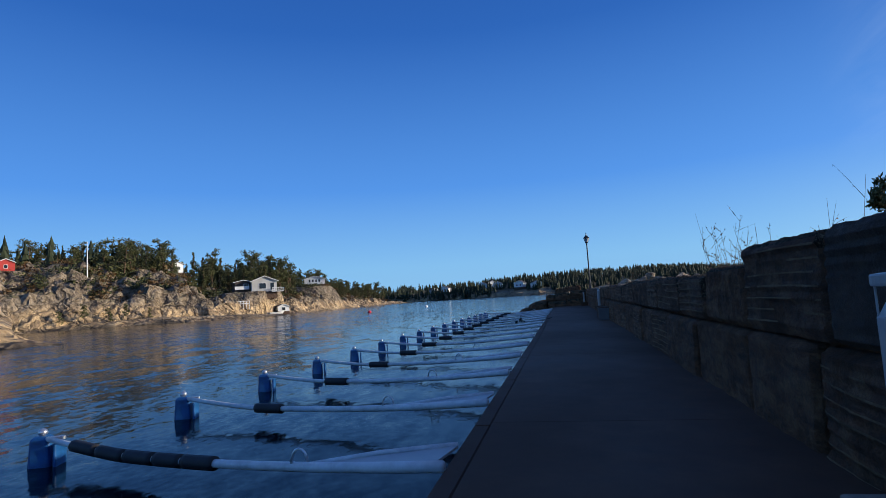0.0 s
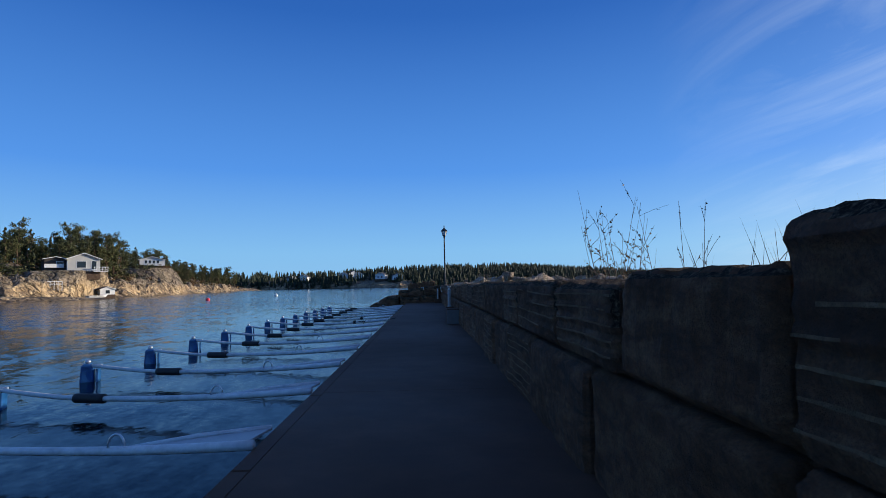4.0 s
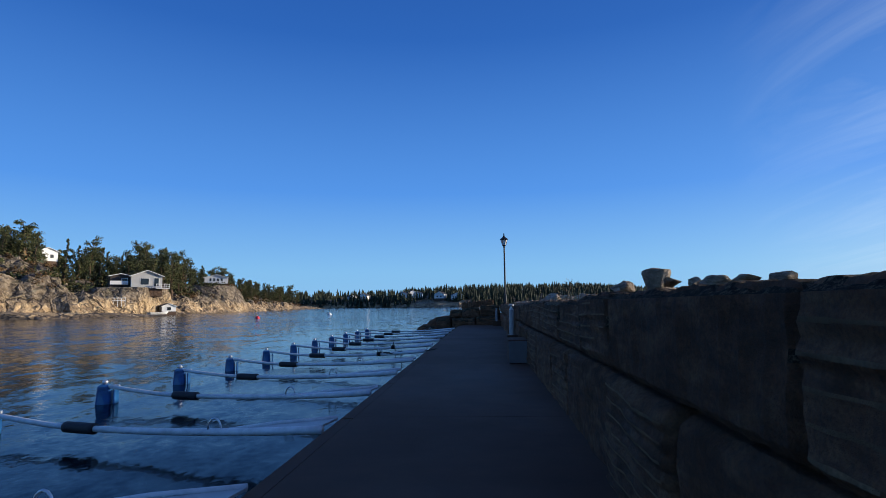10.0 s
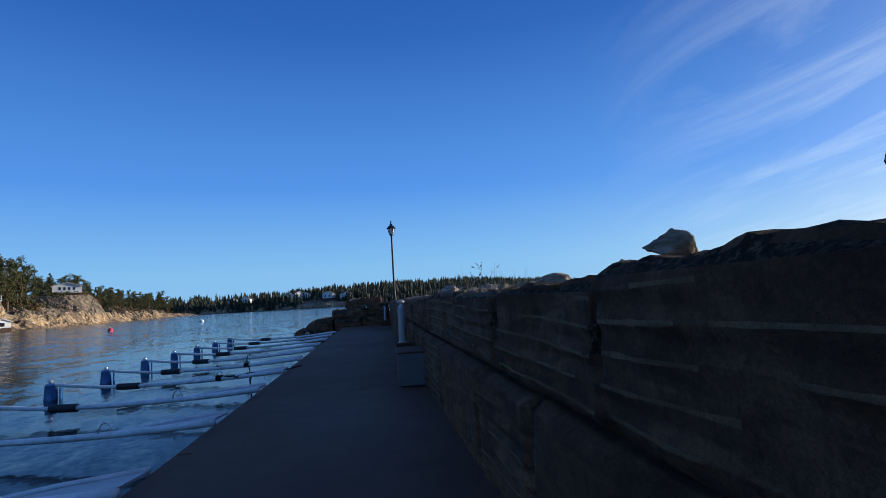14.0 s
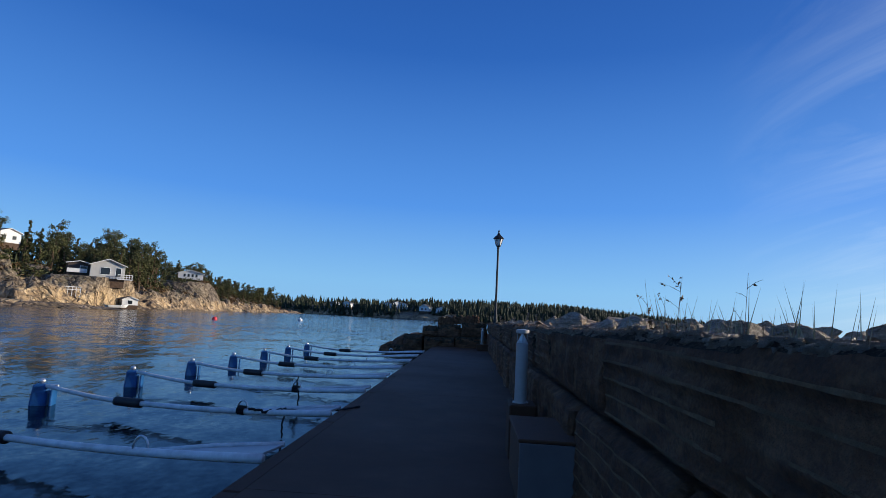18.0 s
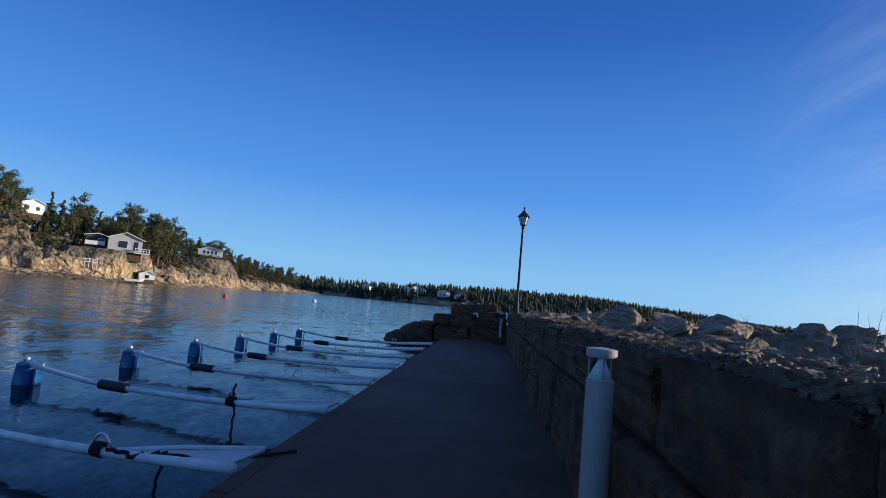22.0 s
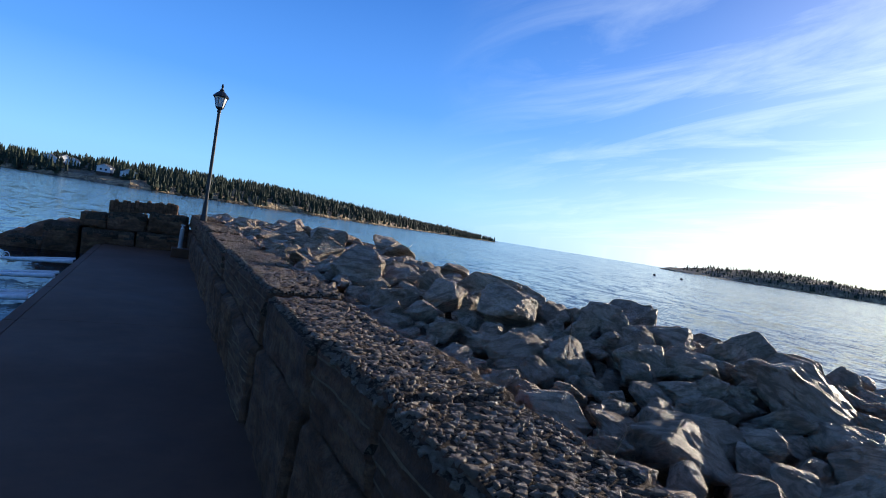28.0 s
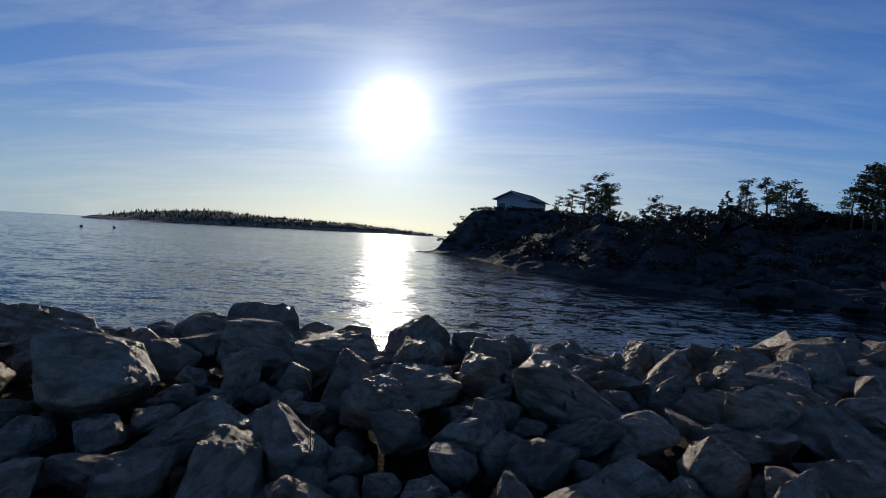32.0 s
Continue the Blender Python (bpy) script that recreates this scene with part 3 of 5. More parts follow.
def drill_marks(ob, grooves):
    """The paler inside of the drill grooves: thin ragged strips that follow the face."""
    kind, drill, phase, ox = grooves
    if kind != 1:
        return ob
    me = ob.data
    tree_ = BVHTree.FromPolygons([v.co for v in me.vertices], [tuple(p.vertices) for p in me.polygons])
    ys = [v.co.y for v in me.vertices]
    zs = [v.co.z for v in me.vertices]
    y0, y1, z0, z1 = min(ys) + 0.05, max(ys) - 0.05, min(zs) + 0.05, max(zs) - 0.09
    verts, faces = [], []
    for k in range(int(z0 / drill) - 1, int(z1 / drill) + 2):
        steps = int((y1 - y0) / 0.06)
        last = None
        for s in range(steps + 1):
            yy = y0 + (y1 - y0) * s / steps
            zz = (k + 0.5) * drill - phase - 0.02 * math.sin(yy * 1.3 + ox)
            w = 0.0095 * (0.6 + 0.8 * abs(fbm(yy * 5, k * 3.1, ox)))
            hit = tree_.ray_cast(Vector((-3.0, yy, zz)), Vector((1, 0, 0)))[0] if z0 < zz < z1 and fbm(yy * 0.9, k * 1.7, ox) > -0.3 else None
            if hit is None or hit.x > FACE_X + 0.2:
                last = None
                continue
            n_ = len(verts)
            verts += [(hit.x - 0.004, yy, zz - w), (hit.x - 0.004, yy, zz + w)]
            if last is not None:
                faces.append((last, last + 1, n_ + 1, n_))
            last = n_
    if faces:
        mesh_ob("drill_groove", verts, faces, M_DRILL, ob)
    return ob


TOPS = []
wall = tagged(new("wall_harbour"), "two courses of dark split-stone blocks with drill grooves", "wall", kind="structure")
rng = random.Random(21)
MID = 1.61
y = START_Y
seed = 100
# joints of the upper course that are seen from close by
JOINTS = [5.0, 6.57, 8.35, 9.95, 11.6, 13.75, 15.0, 17.75, 19.1, 20.9, 22.7, 25.3, 26.35, 28.0, 29.5, 30.65, 31.8, 33.7, 35.8, 38.0, 40.2, 42.4, 44.6, 46.6, 48.5, END_Y + 1.6]
uppers = [START_Y, -7.6, -5.2, -2.7, -0.4, 1.6, 3.4] + JOINTS
for a, b in zip(uppers, uppers[1:]):
    seed += 1
    groove = rng.choice((1, 1, 1, 1, 0))
    if min(abs(a - q) for q in (9.95, 11.6, 13.75, 17.75, 19.1, 20.9)) < 0.1:
        groove = 1
    if min(abs(a - q) for q in (15.0, 25.3, 26.35, 8.35)) < 0.1:
        groove = 2
    t = top_z((a + b) / 2) + rng.uniform(-0.03, 0.03)
    near = 3.0 < a < 44
    bm = rough_block(FACE_X + rng.uniform(-0.02, 0.03), a + 0.02, MID + 0.02, BACK_X + rng.uniform(-0.08, 0.1), b - 0.02, t, groove, seed, 0.019, 0.045 if near else 0.11)
    if 19 < a < 46:
        bm.normal_update()
        TOPS.append((a, b, BVHTree.FromBMesh(bm)))
    pale = abs(a - 5.0) < 0.1
    ob = part("block", bm, M_GRANITE if pale else M_BLOCK, wall, "pale grey granite block" if pale else "")
    if not pale:
        drill_marks(stone_mesh(ob), LAST)
y = START_Y
while y < END_Y + 1.5:
    ln = rng.uniform(1.3, 2.5)
    seed += 1
    near = 3.0 < y < 40
    bm = rough_block(FACE_X - 0.03 + rng.uniform(-0.03, 0.03), y + 0.02, DOCK_Z - 0.25, BACK_X - 0.1, min(y + ln, END_Y + 1.6) - 0.02, MID - 0.01 + rng.uniform(-0.03, 0.015), rng.choice((0, 1, 1, 2, 0)), seed, 0.01, 0.05 if near else 0.11)
    drill_marks(part("block", bm, M_BLOCK, wall), LAST)
    y += ln
# rubble core behind the joints
bm = bmesh.new()
box(bm, FACE_X + 0.13, START_Y, DOCK_Z - 0.3, BACK_X - 0.14, END_Y + 1.5, 2.0, 0.02)
part("core", bm, M_BLOCK, wall)

# crust of coarse crushed stone along the top of the wall
rc = random.Random(12)
cv, cf = [], []
for _ in range(30000):
    yy = 21.0 + 24.0 * rc.random() ** 1.3
    xx = rc.uniform(FACE_X + 0.03, BACK_X + 0.04)
    q = rc.choice((0.005, 0.006, 0.008, 0.010, 0.014, 0.018)) * rc.uniform(0.8, 1.4)
    hit_ = next((tree_.ray_cast(Vector((xx, yy, 4.0)), Vector((0, 0, -1)))[0] for a, b, tree_ in TOPS if a <= yy < b), None)
    if hit_ is None or hit_.z < top_z(yy) - 0.2:
        continue
    b = len(cv)
    lean = rc.uniform(-0.3, 0.3)
    for k in range(3):
        a_ = 2.09 * k + rc.uniform(-0.6, 0.6)
        cv.append((xx + q * 1.6 * math.cos(a_), yy + q * 1.6 * math.sin(a_), hit_.z - 0.012))
        a_ += rc.uniform(0.2, 0.9)
        cv.append((xx + q * 1.15 * math.cos(a_), yy + q * 1.15 * math.sin(a_), hit_.z + q * (0.55 + lean * math.cos(a_))))
    cf += [(b + 1, b + 3, b + 5)] + [f for k in range(3) for f in ((b + 2 * k, b + (2 * k + 2) % 6, b + 2 * k + 1), (b + (2 * k + 2) % 6, b + (2 * k + 3) % 6, b + 2 * k + 1))]
crust = mesh_ob("gravel", cv, cf, M_CRUST)
tagged(crust, "coarse dark crushed stone along the wall top", "gravel", kind="stuff")

# ---- end of the quay: cross wall of blocks ----
end_wall = tagged(new("wall_end"), "dark stone cross wall closing the end of the quay", "wall", kind="structure")
for k, (a, b, z0, z1, g, dy) in enumerate([(-3.6, -2.0, 0.3, 1.3, 0, 0), (-2.0, FACE_X - 0.05, 0.3, 1.36, 1, 0.05), (-2.95, -1.7, 1.32, 1.99, 2, 0.25), (-1.7, FACE_X - 0.05, 1.38, 2.1, 2, 0.2),
                                       (-3.75, -2.9, 1.32, 1.82, 0, 0.35), (-4.7, -3.65, 0.1, 1.34, 0, 0.1), (-5.6, -4.6, -0.4, 0.8, 0, 0.0), (-4.9, -3.6, -0.5, 0.12, 0, -0.35)]):
    bm = rough_block(0, a + 0.02, z0, 1.2, b - 0.02, z1, g, 300 + k, 0.05, 0.08)
    for v in bm.verts:
        v.co.z += (0.10 * fbm(v.co.y * 0.8, v.co.x * 0.8, k) - 0.05) * (1.0 if a < -2.8 else 0.3)
        v.co.x += 0.14 * fbm(v.co.y * 1.1, v.co.z * 1.1, k + 5) * (1.0 if a < -2.8 else 0.4)
    ob = part("block", bm, M_BLOCK, end_wall)
    ob.matrix_local = Matrix.Translation((0, END_Y + 0.1 + dy, 0)) @ Matrix(((0, 1, 0, 0), (1, 0, 0, 0), (0, 0, 1, 0), (0, 0, 0, 1)))
    for p in ob.data.polygons:
        p.flip()
    stone_mesh(ob)
bm = bmesh.new()
box(bm, -3.5, END_Y + 0.6, 0.2, FACE_X - 0.02, END_Y + 1.25, 1.8, 0.02)
part("core", bm, M_BLOCK, end_wall)
# row of split drill ribs along the top of the cross wall
for k in range(17):
    bm = bmesh.new()
    lathe(bm, [(0.075, 0.0), (0.085, 0.1), (0.08, 0.34 + 0.05 * math.sin(k * 2.3)), (0.05, 0.4 + 0.05 * math.sin(k * 2.3))], 7)
    ob = part("rib", bm, M_BLOCK, end_wall)
    ob.location = (-2.85 + k * 0.125, END_Y + 0.5, 1.9 + 0.012 * k)

# ---- boulders ----


def boulder_mesh(name, seed, mat, detail=2):
    r = random.Random(seed)
    bm = bmesh.new()
    e = (r.uniform(0.8, 1.35), r.uniform(0.65, 1.0), r.uniform(0.5, 0.85))
    for _ in range(r.randint(11, 19)):
        v = Vector((r.gauss(0, 1), r.gauss(0, 1), r.gauss(0, 1))).normalized()
        k = r.uniform(0.78, 1.06)
        bm.verts.new((v.x * e[0] * k * 0.5, v.y * e[1] * k * 0.5, v.z * e[2] * k * 0.5))
    hull = bmesh.ops.convex_hull(bm, input=bm.verts[:])
    bmesh.ops.delete(bm, geom=[g for g in set(hull["geom_interior"]) | set(hull["geom_unused"]) if isinstance(g, bmesh.types.BMVert)], context="VERTS")
    bmesh.ops.dissolve_limit(bm, angle_limit=radians(12), verts=bm.verts[:], edges=bm.edges[:])
    bmesh.ops.bevel(bm, geom=bm.edges[:], offset=r.uniform(0.012, 0.03), segments=2, affect="EDGES", profile=0.5)
    bmesh.ops.triangulate(bm, faces=bm.faces[:])
    for _ in range(detail):
        long = [ed for ed in bm.edges if ed.calc_length() > (0.16, 0.085, 0.055)[_]]
        if long:
            bmesh.ops.subdivide_edges(bm, edges=long, cuts=1, use_grid_fill=False)
            bmesh.ops.triangulate(bm, faces=[f for f in bm.faces if len(f.verts) > 3])
    o = r.uniform(0, 90)
    bm.normal_update()
    for v in bm.verts:
        p = v.co
        crack = abs(fbm(p.x * 2.6 + o, p.y * 2.6, p.z * 4.0))
        chip = round(3.0 * fbm(p.x * 4.5, p.y * 4.5 + o, p.z * 6.5)) / 3.0
        d = 0.014 * fbm(p.x * 3 + o, p.y * 3, p.z * 3) + 0.012 * chip - 0.03 * max(0.0, 0.06 - crack) / 0.06 + 0.014 * fbm(p.x * 13 + o, p.y * 13, p.z * 13)
        v.co += v.normal * d
    me = bpy.data.meshes.new(name)
    bm.to_mesh(me)
    bm.free()
    me.materials.append(mat)
    return me


BOULDERS = [boulder_mesh("boulder", 500 + k, M_BOULDER, 3) for k in range(22)]
BOULDERS_LOW = [boulder_mesh("boulder_low", 540 + k, M_BOULDER, 1) for k in range(8)]


def east_edge(y):
    """Where the rock slope meets the sea, east of the wall."""
    if y > 30:
        return 7.0
    return 7.0 + (30 - y) * 0.8


def slope_z(x, y):
    crest = 4.4 + max(0, 30 - y) * 0.55
    low = min(1.0, max(0.0, (y - 17.0) / 6.0))
    rise = 1.62 + 0.38 * low + (0.02 * low + 0.08) * min(1.0, max(0.0, (x - 0.9) / 2.6)) + 0.09 * math.sin(x * 1.3 + y * 0.5)
    return rise - max(0.0, x - crest) * 0.85


def euler(r):
    return Euler((r.uniform(-0.5, 0.5), r.uniform(-0.5, 0.5), r.uniform(0, 6.28)))


def rock_matrix(r, x, y, z, s):
    return Matrix.LocRotScale((x, y, z), euler(r), (s * r.uniform(0.85, 1.2), s * r.uniform(0.8, 1.1), s * r.uniform(0.8, 1.1)))


rr = random.Random(77)
placed, cells = [], {}
for tries in range(26000):
    big = tries < 150
    yy = rr.uniform(12.0, 54.0) if not big else rr.uniform(24.0, 46.0)
    xx = rr.uniform(0.6, 20.0) if tries % 3 == 0 else rr.uniform(0.6, 7.4)
    if xx > east_edge(yy) + 0.4:
        continue
    s = rr.uniform(0.7, 1.05) if big else rr.choice((0.24, 0.3, 0.36, 0.42, 0.48, 0.56, 0.68))
    if xx < 1.4:
        s = min(s, 0.55)
    if xx > 9 or yy > 42:
        s *= 1.35
    close = 0.46 if big else 0.33
    ok = xx - 0.5 * s > BACK_X
    for dx in (-1, 0, 1):
        for dy in (-1, 0, 1):
            for (px, py, ps) in cells.get((int(xx) + dx, int(yy) + dy), ()):
                if (px - xx) ** 2 + (py - yy) ** 2 < (close * (ps + s)) ** 2:
                    ok = False
    if not ok:
        continue
    cells.setdefault((int(xx), int(yy)), []).append((xx, yy, s))
    placed.append((xx, yy, s))
placed.sort(key=lambda q: (q[0] - 1.5) ** 2 * 0.6 + (q[1] - 31.5) ** 2)
low_v, low_f = [], []
for n_, (xx, yy, s) in enumerate(placed):
    m = rock_matrix(rr, xx, yy, slope_z(xx, yy) + 0.10 * s - 0.03, s * 1.22)
    if n_ < 300:
        ob = share("boulder", rr.choice(BOULDERS), m)
        tagged(ob, "angular grey granite boulder in the breakwater slope", "boulder", "breakwater boulders")
    else:
        me = rr.choice(BOULDERS_LOW)
        base = len(low_v)
        low_v += [m @ v.co for v in me.vertices]
        low_f += [[base + q for q in p.vertices] for p in me.polygons]
ob = mesh_ob("rubble_slope", low_v, low_f, M_BOULDER)
tagged(ob, "grey granite boulders of the breakwater slope", "boulders", kind="stuff")
# smaller stones in the gaps
low_v, low_f = [], []
for _ in range(4200):
    yy = rr.uniform(18.0, 50.0)
    xx = rr.uniform(0.5, 6.0)
    s = rr.uniform(0.1, 0.32)
    if xx - 0.5 * s < BACK_X + 0.05:
        continue
    m = rock_matrix(rr, xx, yy, slope_z(xx, yy) - 0.16 + rr.uniform(-0.05, 0.14), s)
    me = rr.choice(BOULDERS_LOW)
    base = len(low_v)
    low_v += [m @ v.co for v in me.vertices]
    low_f += [[base + q for q in p.vertices] for p in me.polygons]
ob = mesh_ob("rubble", low_v, low_f, M_BOULDER)
tagged(ob, "small broken stones between the boulders", "rubble", kind="stuff")
# bed under the boulders
bm = bmesh.new()
rows = []
for j in range(45):
    yy = -12 + j * 1.6
    rows.append([bm.verts.new((BACK_X - 0.12 + (east_edge(yy) + 1.5 - BACK_X) * i / 14, yy, slope_z(BACK_X + (east_edge(yy) + 1.5 - BACK_X) * i / 14, yy) - 0.3 + 0.1 * fbm(i * 0.7, yy * 0.6))) for i in range(15)])
for a, b in zip(rows, rows[1:]):
    for i in range(14):
        bm.faces.new((a[i], a[i + 1], b[i + 1], b[i]))
bed = part("ground", bm, M_WALLTOP)
tagged(bed, "dark gravel and earth under the boulders", "ground", kind="structure")

# big dark rocks round the head of the quay
HEAD = [boulder_mesh("head_boulder", 570 + k, M_BLOCK) for k in range(4)]
for (xx, yy, zz, s, k) in [(-5.3, 50.7, 0.3, 1.8, 0), (-4.6, 51.1, 0.75, 1.9, 1), (-6.0, 50.9, -0.05, 1.5, 2), (-5.4, 52.2, 0.3, 2.2, 3), (-4.0, 51.9, 0.9, 2.1, 2)]:
    ob = share("boulder", HEAD[k], Matrix.LocRotScale((xx, yy, zz), Euler((0.3 * k, 0.2, k * 0.9)), (s, s * 0.9, s * 0.95)))
    tagged(ob, "large dark boulder at the head of the quay", "boulder", "head boulders")

# stones lying on the wall
for (xx, yy, zz, sx, sz, k, lab) in [(0.3, 18.48, 2.23, 0.22, 0.22, 6, "low grey stone beside a balanced stone on the wall"), (0.28, 19.5, 2.33, 0.34, 0.34, 1, "small angular grey stone lying on top of the wall"), (0.26, 17.82, 2.33, 0.18, 0.22, 8, "small brown stone lying on top of the wall"), (0.25, 17.3, 2.3, 0.16, 0.16, 12, "small stone lying on top of the wall"), (0.2, 16.8, 2.28, 0.24, 0.2, 3, "rough brown stone lying on top of the wall"), (0.2, 16.4, 2.27, 0.17, 0.2, 9, "pointed grey stone lying on top of the wall"), (0.2, 16.0, 2.26, 0.2, 0.2, 14, "grey stone lying on top of the wall")]:
    ob = share("stone", BOULDERS[k], Matrix.LocRotScale((xx, yy, zz), Euler((0.1, 0, k)), (sx, sx, sz)))
    tagged(ob, lab, "stone", "stones on the wall")
# flared stone that stands on its narrow end
bm = bmesh.new()
lathe(bm, [(0.05, 0.0), (0.07, 0.012), (0.08, 0.045), (0.105, 0.105), (0.1, 0.12), (0.05, 0.126)], 13)
for v in bm.verts:
    v.co += Vector((1, 0.8, 0.5)) * 0.022 * fbm(v.co.x * 9, v.co.y * 9, v.co.z * 9)
ob = part("stone", bm, M_BOULDER)
ob.location = (0.27, 18.25, 2.24)
ob.scale = (1.2, 1.35, 1.75)
tagged(ob, "flared grey stone balanced on top of the wall", "stone", "stones on the wall")

# ---- mooring booms ----
FLOAT_X, FLOAT_Y0, PITCH_Y, SKEW = -8.36, 7.82, 2.546, 1.3


def float_mesh():
    bm = bmesh.new()
    box(bm, -0.17, -0.15, -0.42, 0.17, 0.15, 0.36, 0.05, 2)
    for v in bm.verts:
        if v.co.z > 0.24:
            k = (v.co.z - 0.24) / 0.12
            v.co.x *= 1 - 0.42 * k
            v.co.y *= 1 - 0.35 * k
    return bm


def mooring_boom(sleeves, rope=False):
    """A boom seen from its root on the quay: it lies along -x with its float at the end; the Empty is at the root."""
    fx, fy = FLOAT_X + 3.12 - 0.0, SKEW
    end = Vector((fx, fy, -0.1))
    root = thing("mooring_boom", 0, 0, 0, "white tubular mooring boom with a blue float at its end", "mooring boom", "mooring booms")
    ln = Vector((fx, fy, 0)).length

    def at(u, dz=0.0):
        p = end * u
        return Vector((p.x, p.y, -0.02 - 0.16 * u + 0.09 * (2 * u - 1) ** 2 - 0.09 + (0.12 * max(0, u - 0.75) * 4) * 0.6 + dz))

    bm = bmesh.new()
    tube(bm, [at(u / 14) for u in range(15)], 0.048, 10, 0.72)
    part("tube", bm, M_WHITE_TUBE, root, smooth=True)
    # stay and plate that widen the boom towards the quay
    j = at(0.27)
    bm = bmesh.new()
    tube(bm, [j, (j + Vector((0, 0.62, 0.0))) * 0.5 + Vector((0, 0.05, 0)), Vector((0.0, 0.62, -0.02))], 0.03, 8)
    part("stay", bm, M_WHITE_TUBE, root, smooth=True)
    bm = bmesh.new()
    a, b2, c2 = at(0.02), j, Vector((0.0, 0.6, -0.03))
    lo = [bm.verts.new(p - Vector((0, 0, 0.012))) for p in (a, b2, c2)]
    hi = [bm.verts.new(p + Vector((0, 0, 0.012))) for p in (a, b2, c2)]
    bm.faces.new(hi)
    bm.faces.new(lo[::-1])
    for k in range(3):
        bm.faces.new((lo[k], lo[(k + 1) % 3], hi[(k + 1) % 3], hi[k]))
    part("gusset_plate", bm, M_PLATE, root, "flat white step plate")
    bm = bmesh.new()
    loop = [j + Vector((0.08 * math.cos(a_), 0.0, 0.13 * math.sin(a_) + 0.03)) for a_ in [math.pi * q / 8 for q in range(9)]]
    tube(bm, loop, 0.013, 6)
    part("mooring_eye", bm, M_STEEL, root, "bent steel mooring eye", True)
    for u0, u1 in sleeves:
        bm = bmesh.new()
        tube(bm, [at(u0), at(u0 + 0.01), at((u0 + u1) / 2), at(u1 - 0.01), at(u1)], 0.072, 10)
        part("rubber_sleeve", bm, M_RUBBER, root, "black rubber sleeve", True)
    p = at(1.0)
    fl = part("float", float_mesh(), M_FLOAT, root, "blue plastic float")
    fl.location = (p.x - 0.1, p.y + 0.02, -0.36)
    fl.rotation_euler = (0, 0, 0.35)
    fl.scale = (0.86, 0.8, 0.8)
    bm = bmesh.new()
    box(bm, 0.2, -0.16, -0.42, 0.245, 0.16, 0.24, 0.018, 2)
    part("side_plate", bm, M_FLOAT, fl)
    bm = bmesh.new()
    lathe(bm, [(0.03, 0.3), (0.034, 0.37), (0.06, 0.385), (0.066, 0.42), (0.045, 0.455), (0.015, 0.47)], 12)
    part("cap", bm, M_STEEL, fl, "steel cap of the float", True)
    bm = bmesh.new()
    box(bm, -0.02, -0.03, 0.28, 0.3, 0.03, 0.34, 0.012)
    part("clamp", bm, M_STEEL, fl, "steel clamp")
    bm = bmesh.new()
    box(bm, 0.0, -0.1, -0.2, 0.07, 0.1, -0.06, 0.012)
    part("root_bracket", bm, M_STEEL, root, "steel bracket on the quay edge")
    return root


def slack(a, b, sag, n=14, wob=0.01, seed=1):
    r = random.Random(seed)
    a, b = Vector(a), Vector(b)
    return [a.lerp(b, k / n) - Vector((0, 0, sag * math.sin(math.pi * k / n))) + Vector((r.uniform(-wob, wob),) * 3) for k in range(n + 1)]


def boom_place(i):
    return Matrix.Translation((EDGE_X - 0.2, FLOAT_Y0 + PITCH_Y * (i - 1) - SKEW, 0.82))


first = mooring_boom([(0.47, 0.55), (0.56, 0.63), (0.64, 0.72), (0.73, 0.81), (0.82, 0.9)])
first.matrix_basis = boom_place(1)
first["label"] = "white mooring boom wrapped in several black rubber sleeves"
plain = mooring_boom([(0.62, 0.715)])
plain.matrix_basis = boom_place(2)
for i in (-1, 0, 3, 4, 5, 6, 7, 8, 9, 10, 11, 12, 13, 14, 15, 16):
    copy_thing(plain, boom_place(i))
# ropes: a few turns round the boom by its eye, then a slack end
for i, seed_ in ((10, 3), (11, 4)):
    m = boom_place(i).translation
    mid = Vector((m.x - 1.42, m.y + 0.35, 0.705))
    along = Vector((-5.24, 1.3, 0)).normalized()
    across = Vector((1.3, 5.24, 0)).normalized()
    bm = bmesh.new()
    turns = [mid + along * (0.0045 * k - 0.06) + 0.058 * (math.cos(k * 0.9) * across + math.sin(k * 0.9) * Vector((0, 0, 1))) for k in range(30)]
    tube(bm, turns, 0.016, 6)
    if i == 10:
        tube(bm, slack(mid + Vector((0.15, -0.1, 0.05)), Vector((m.x - 0.72, m.y + 0.2, 0.78)), 0.03, 12, 0.02, seed_), 0.02, 6)
        tube(bm, slack(Vector((m.x - 0.72, m.y + 0.2, 0.78)), Vector((m.x + 0.3, m.y + 0.62, 0.825)), 0.05, 10, 0.006, seed_ + 5), 0.015, 6)
        tube(bm, slack(Vector((m.x - 0.72, m.y + 0.2, 0.78)), Vector((m.x - 0.7, m.y + 0.06, 0.4)), 0.0, 8, 0.014, seed_ + 9), 0.014, 6)
    else:
        tube(bm, slack(mid + Vector((0.05, -0.06, 0.02)), mid + Vector((0.14, -0.14, -0.45)), 0.0, 8, 0.016, seed_ + 9), 0.015, 6)
        tube(bm, slack(mid + Vector((0.0, 0.0, 0.05)), mid + Vector((0.03, 0.0, 0.24)), 0.0, 6, 0.012, seed_ + 2), 0.016, 6)
    ob = part("mooring_rope", bm, M_ROPE)
    tagged(ob, "black mooring rope slung from a boom to the quay" if i == 10 else "short black rope wound round a boom", "rope", "mooring ropes")

# ---- bollard lights ----


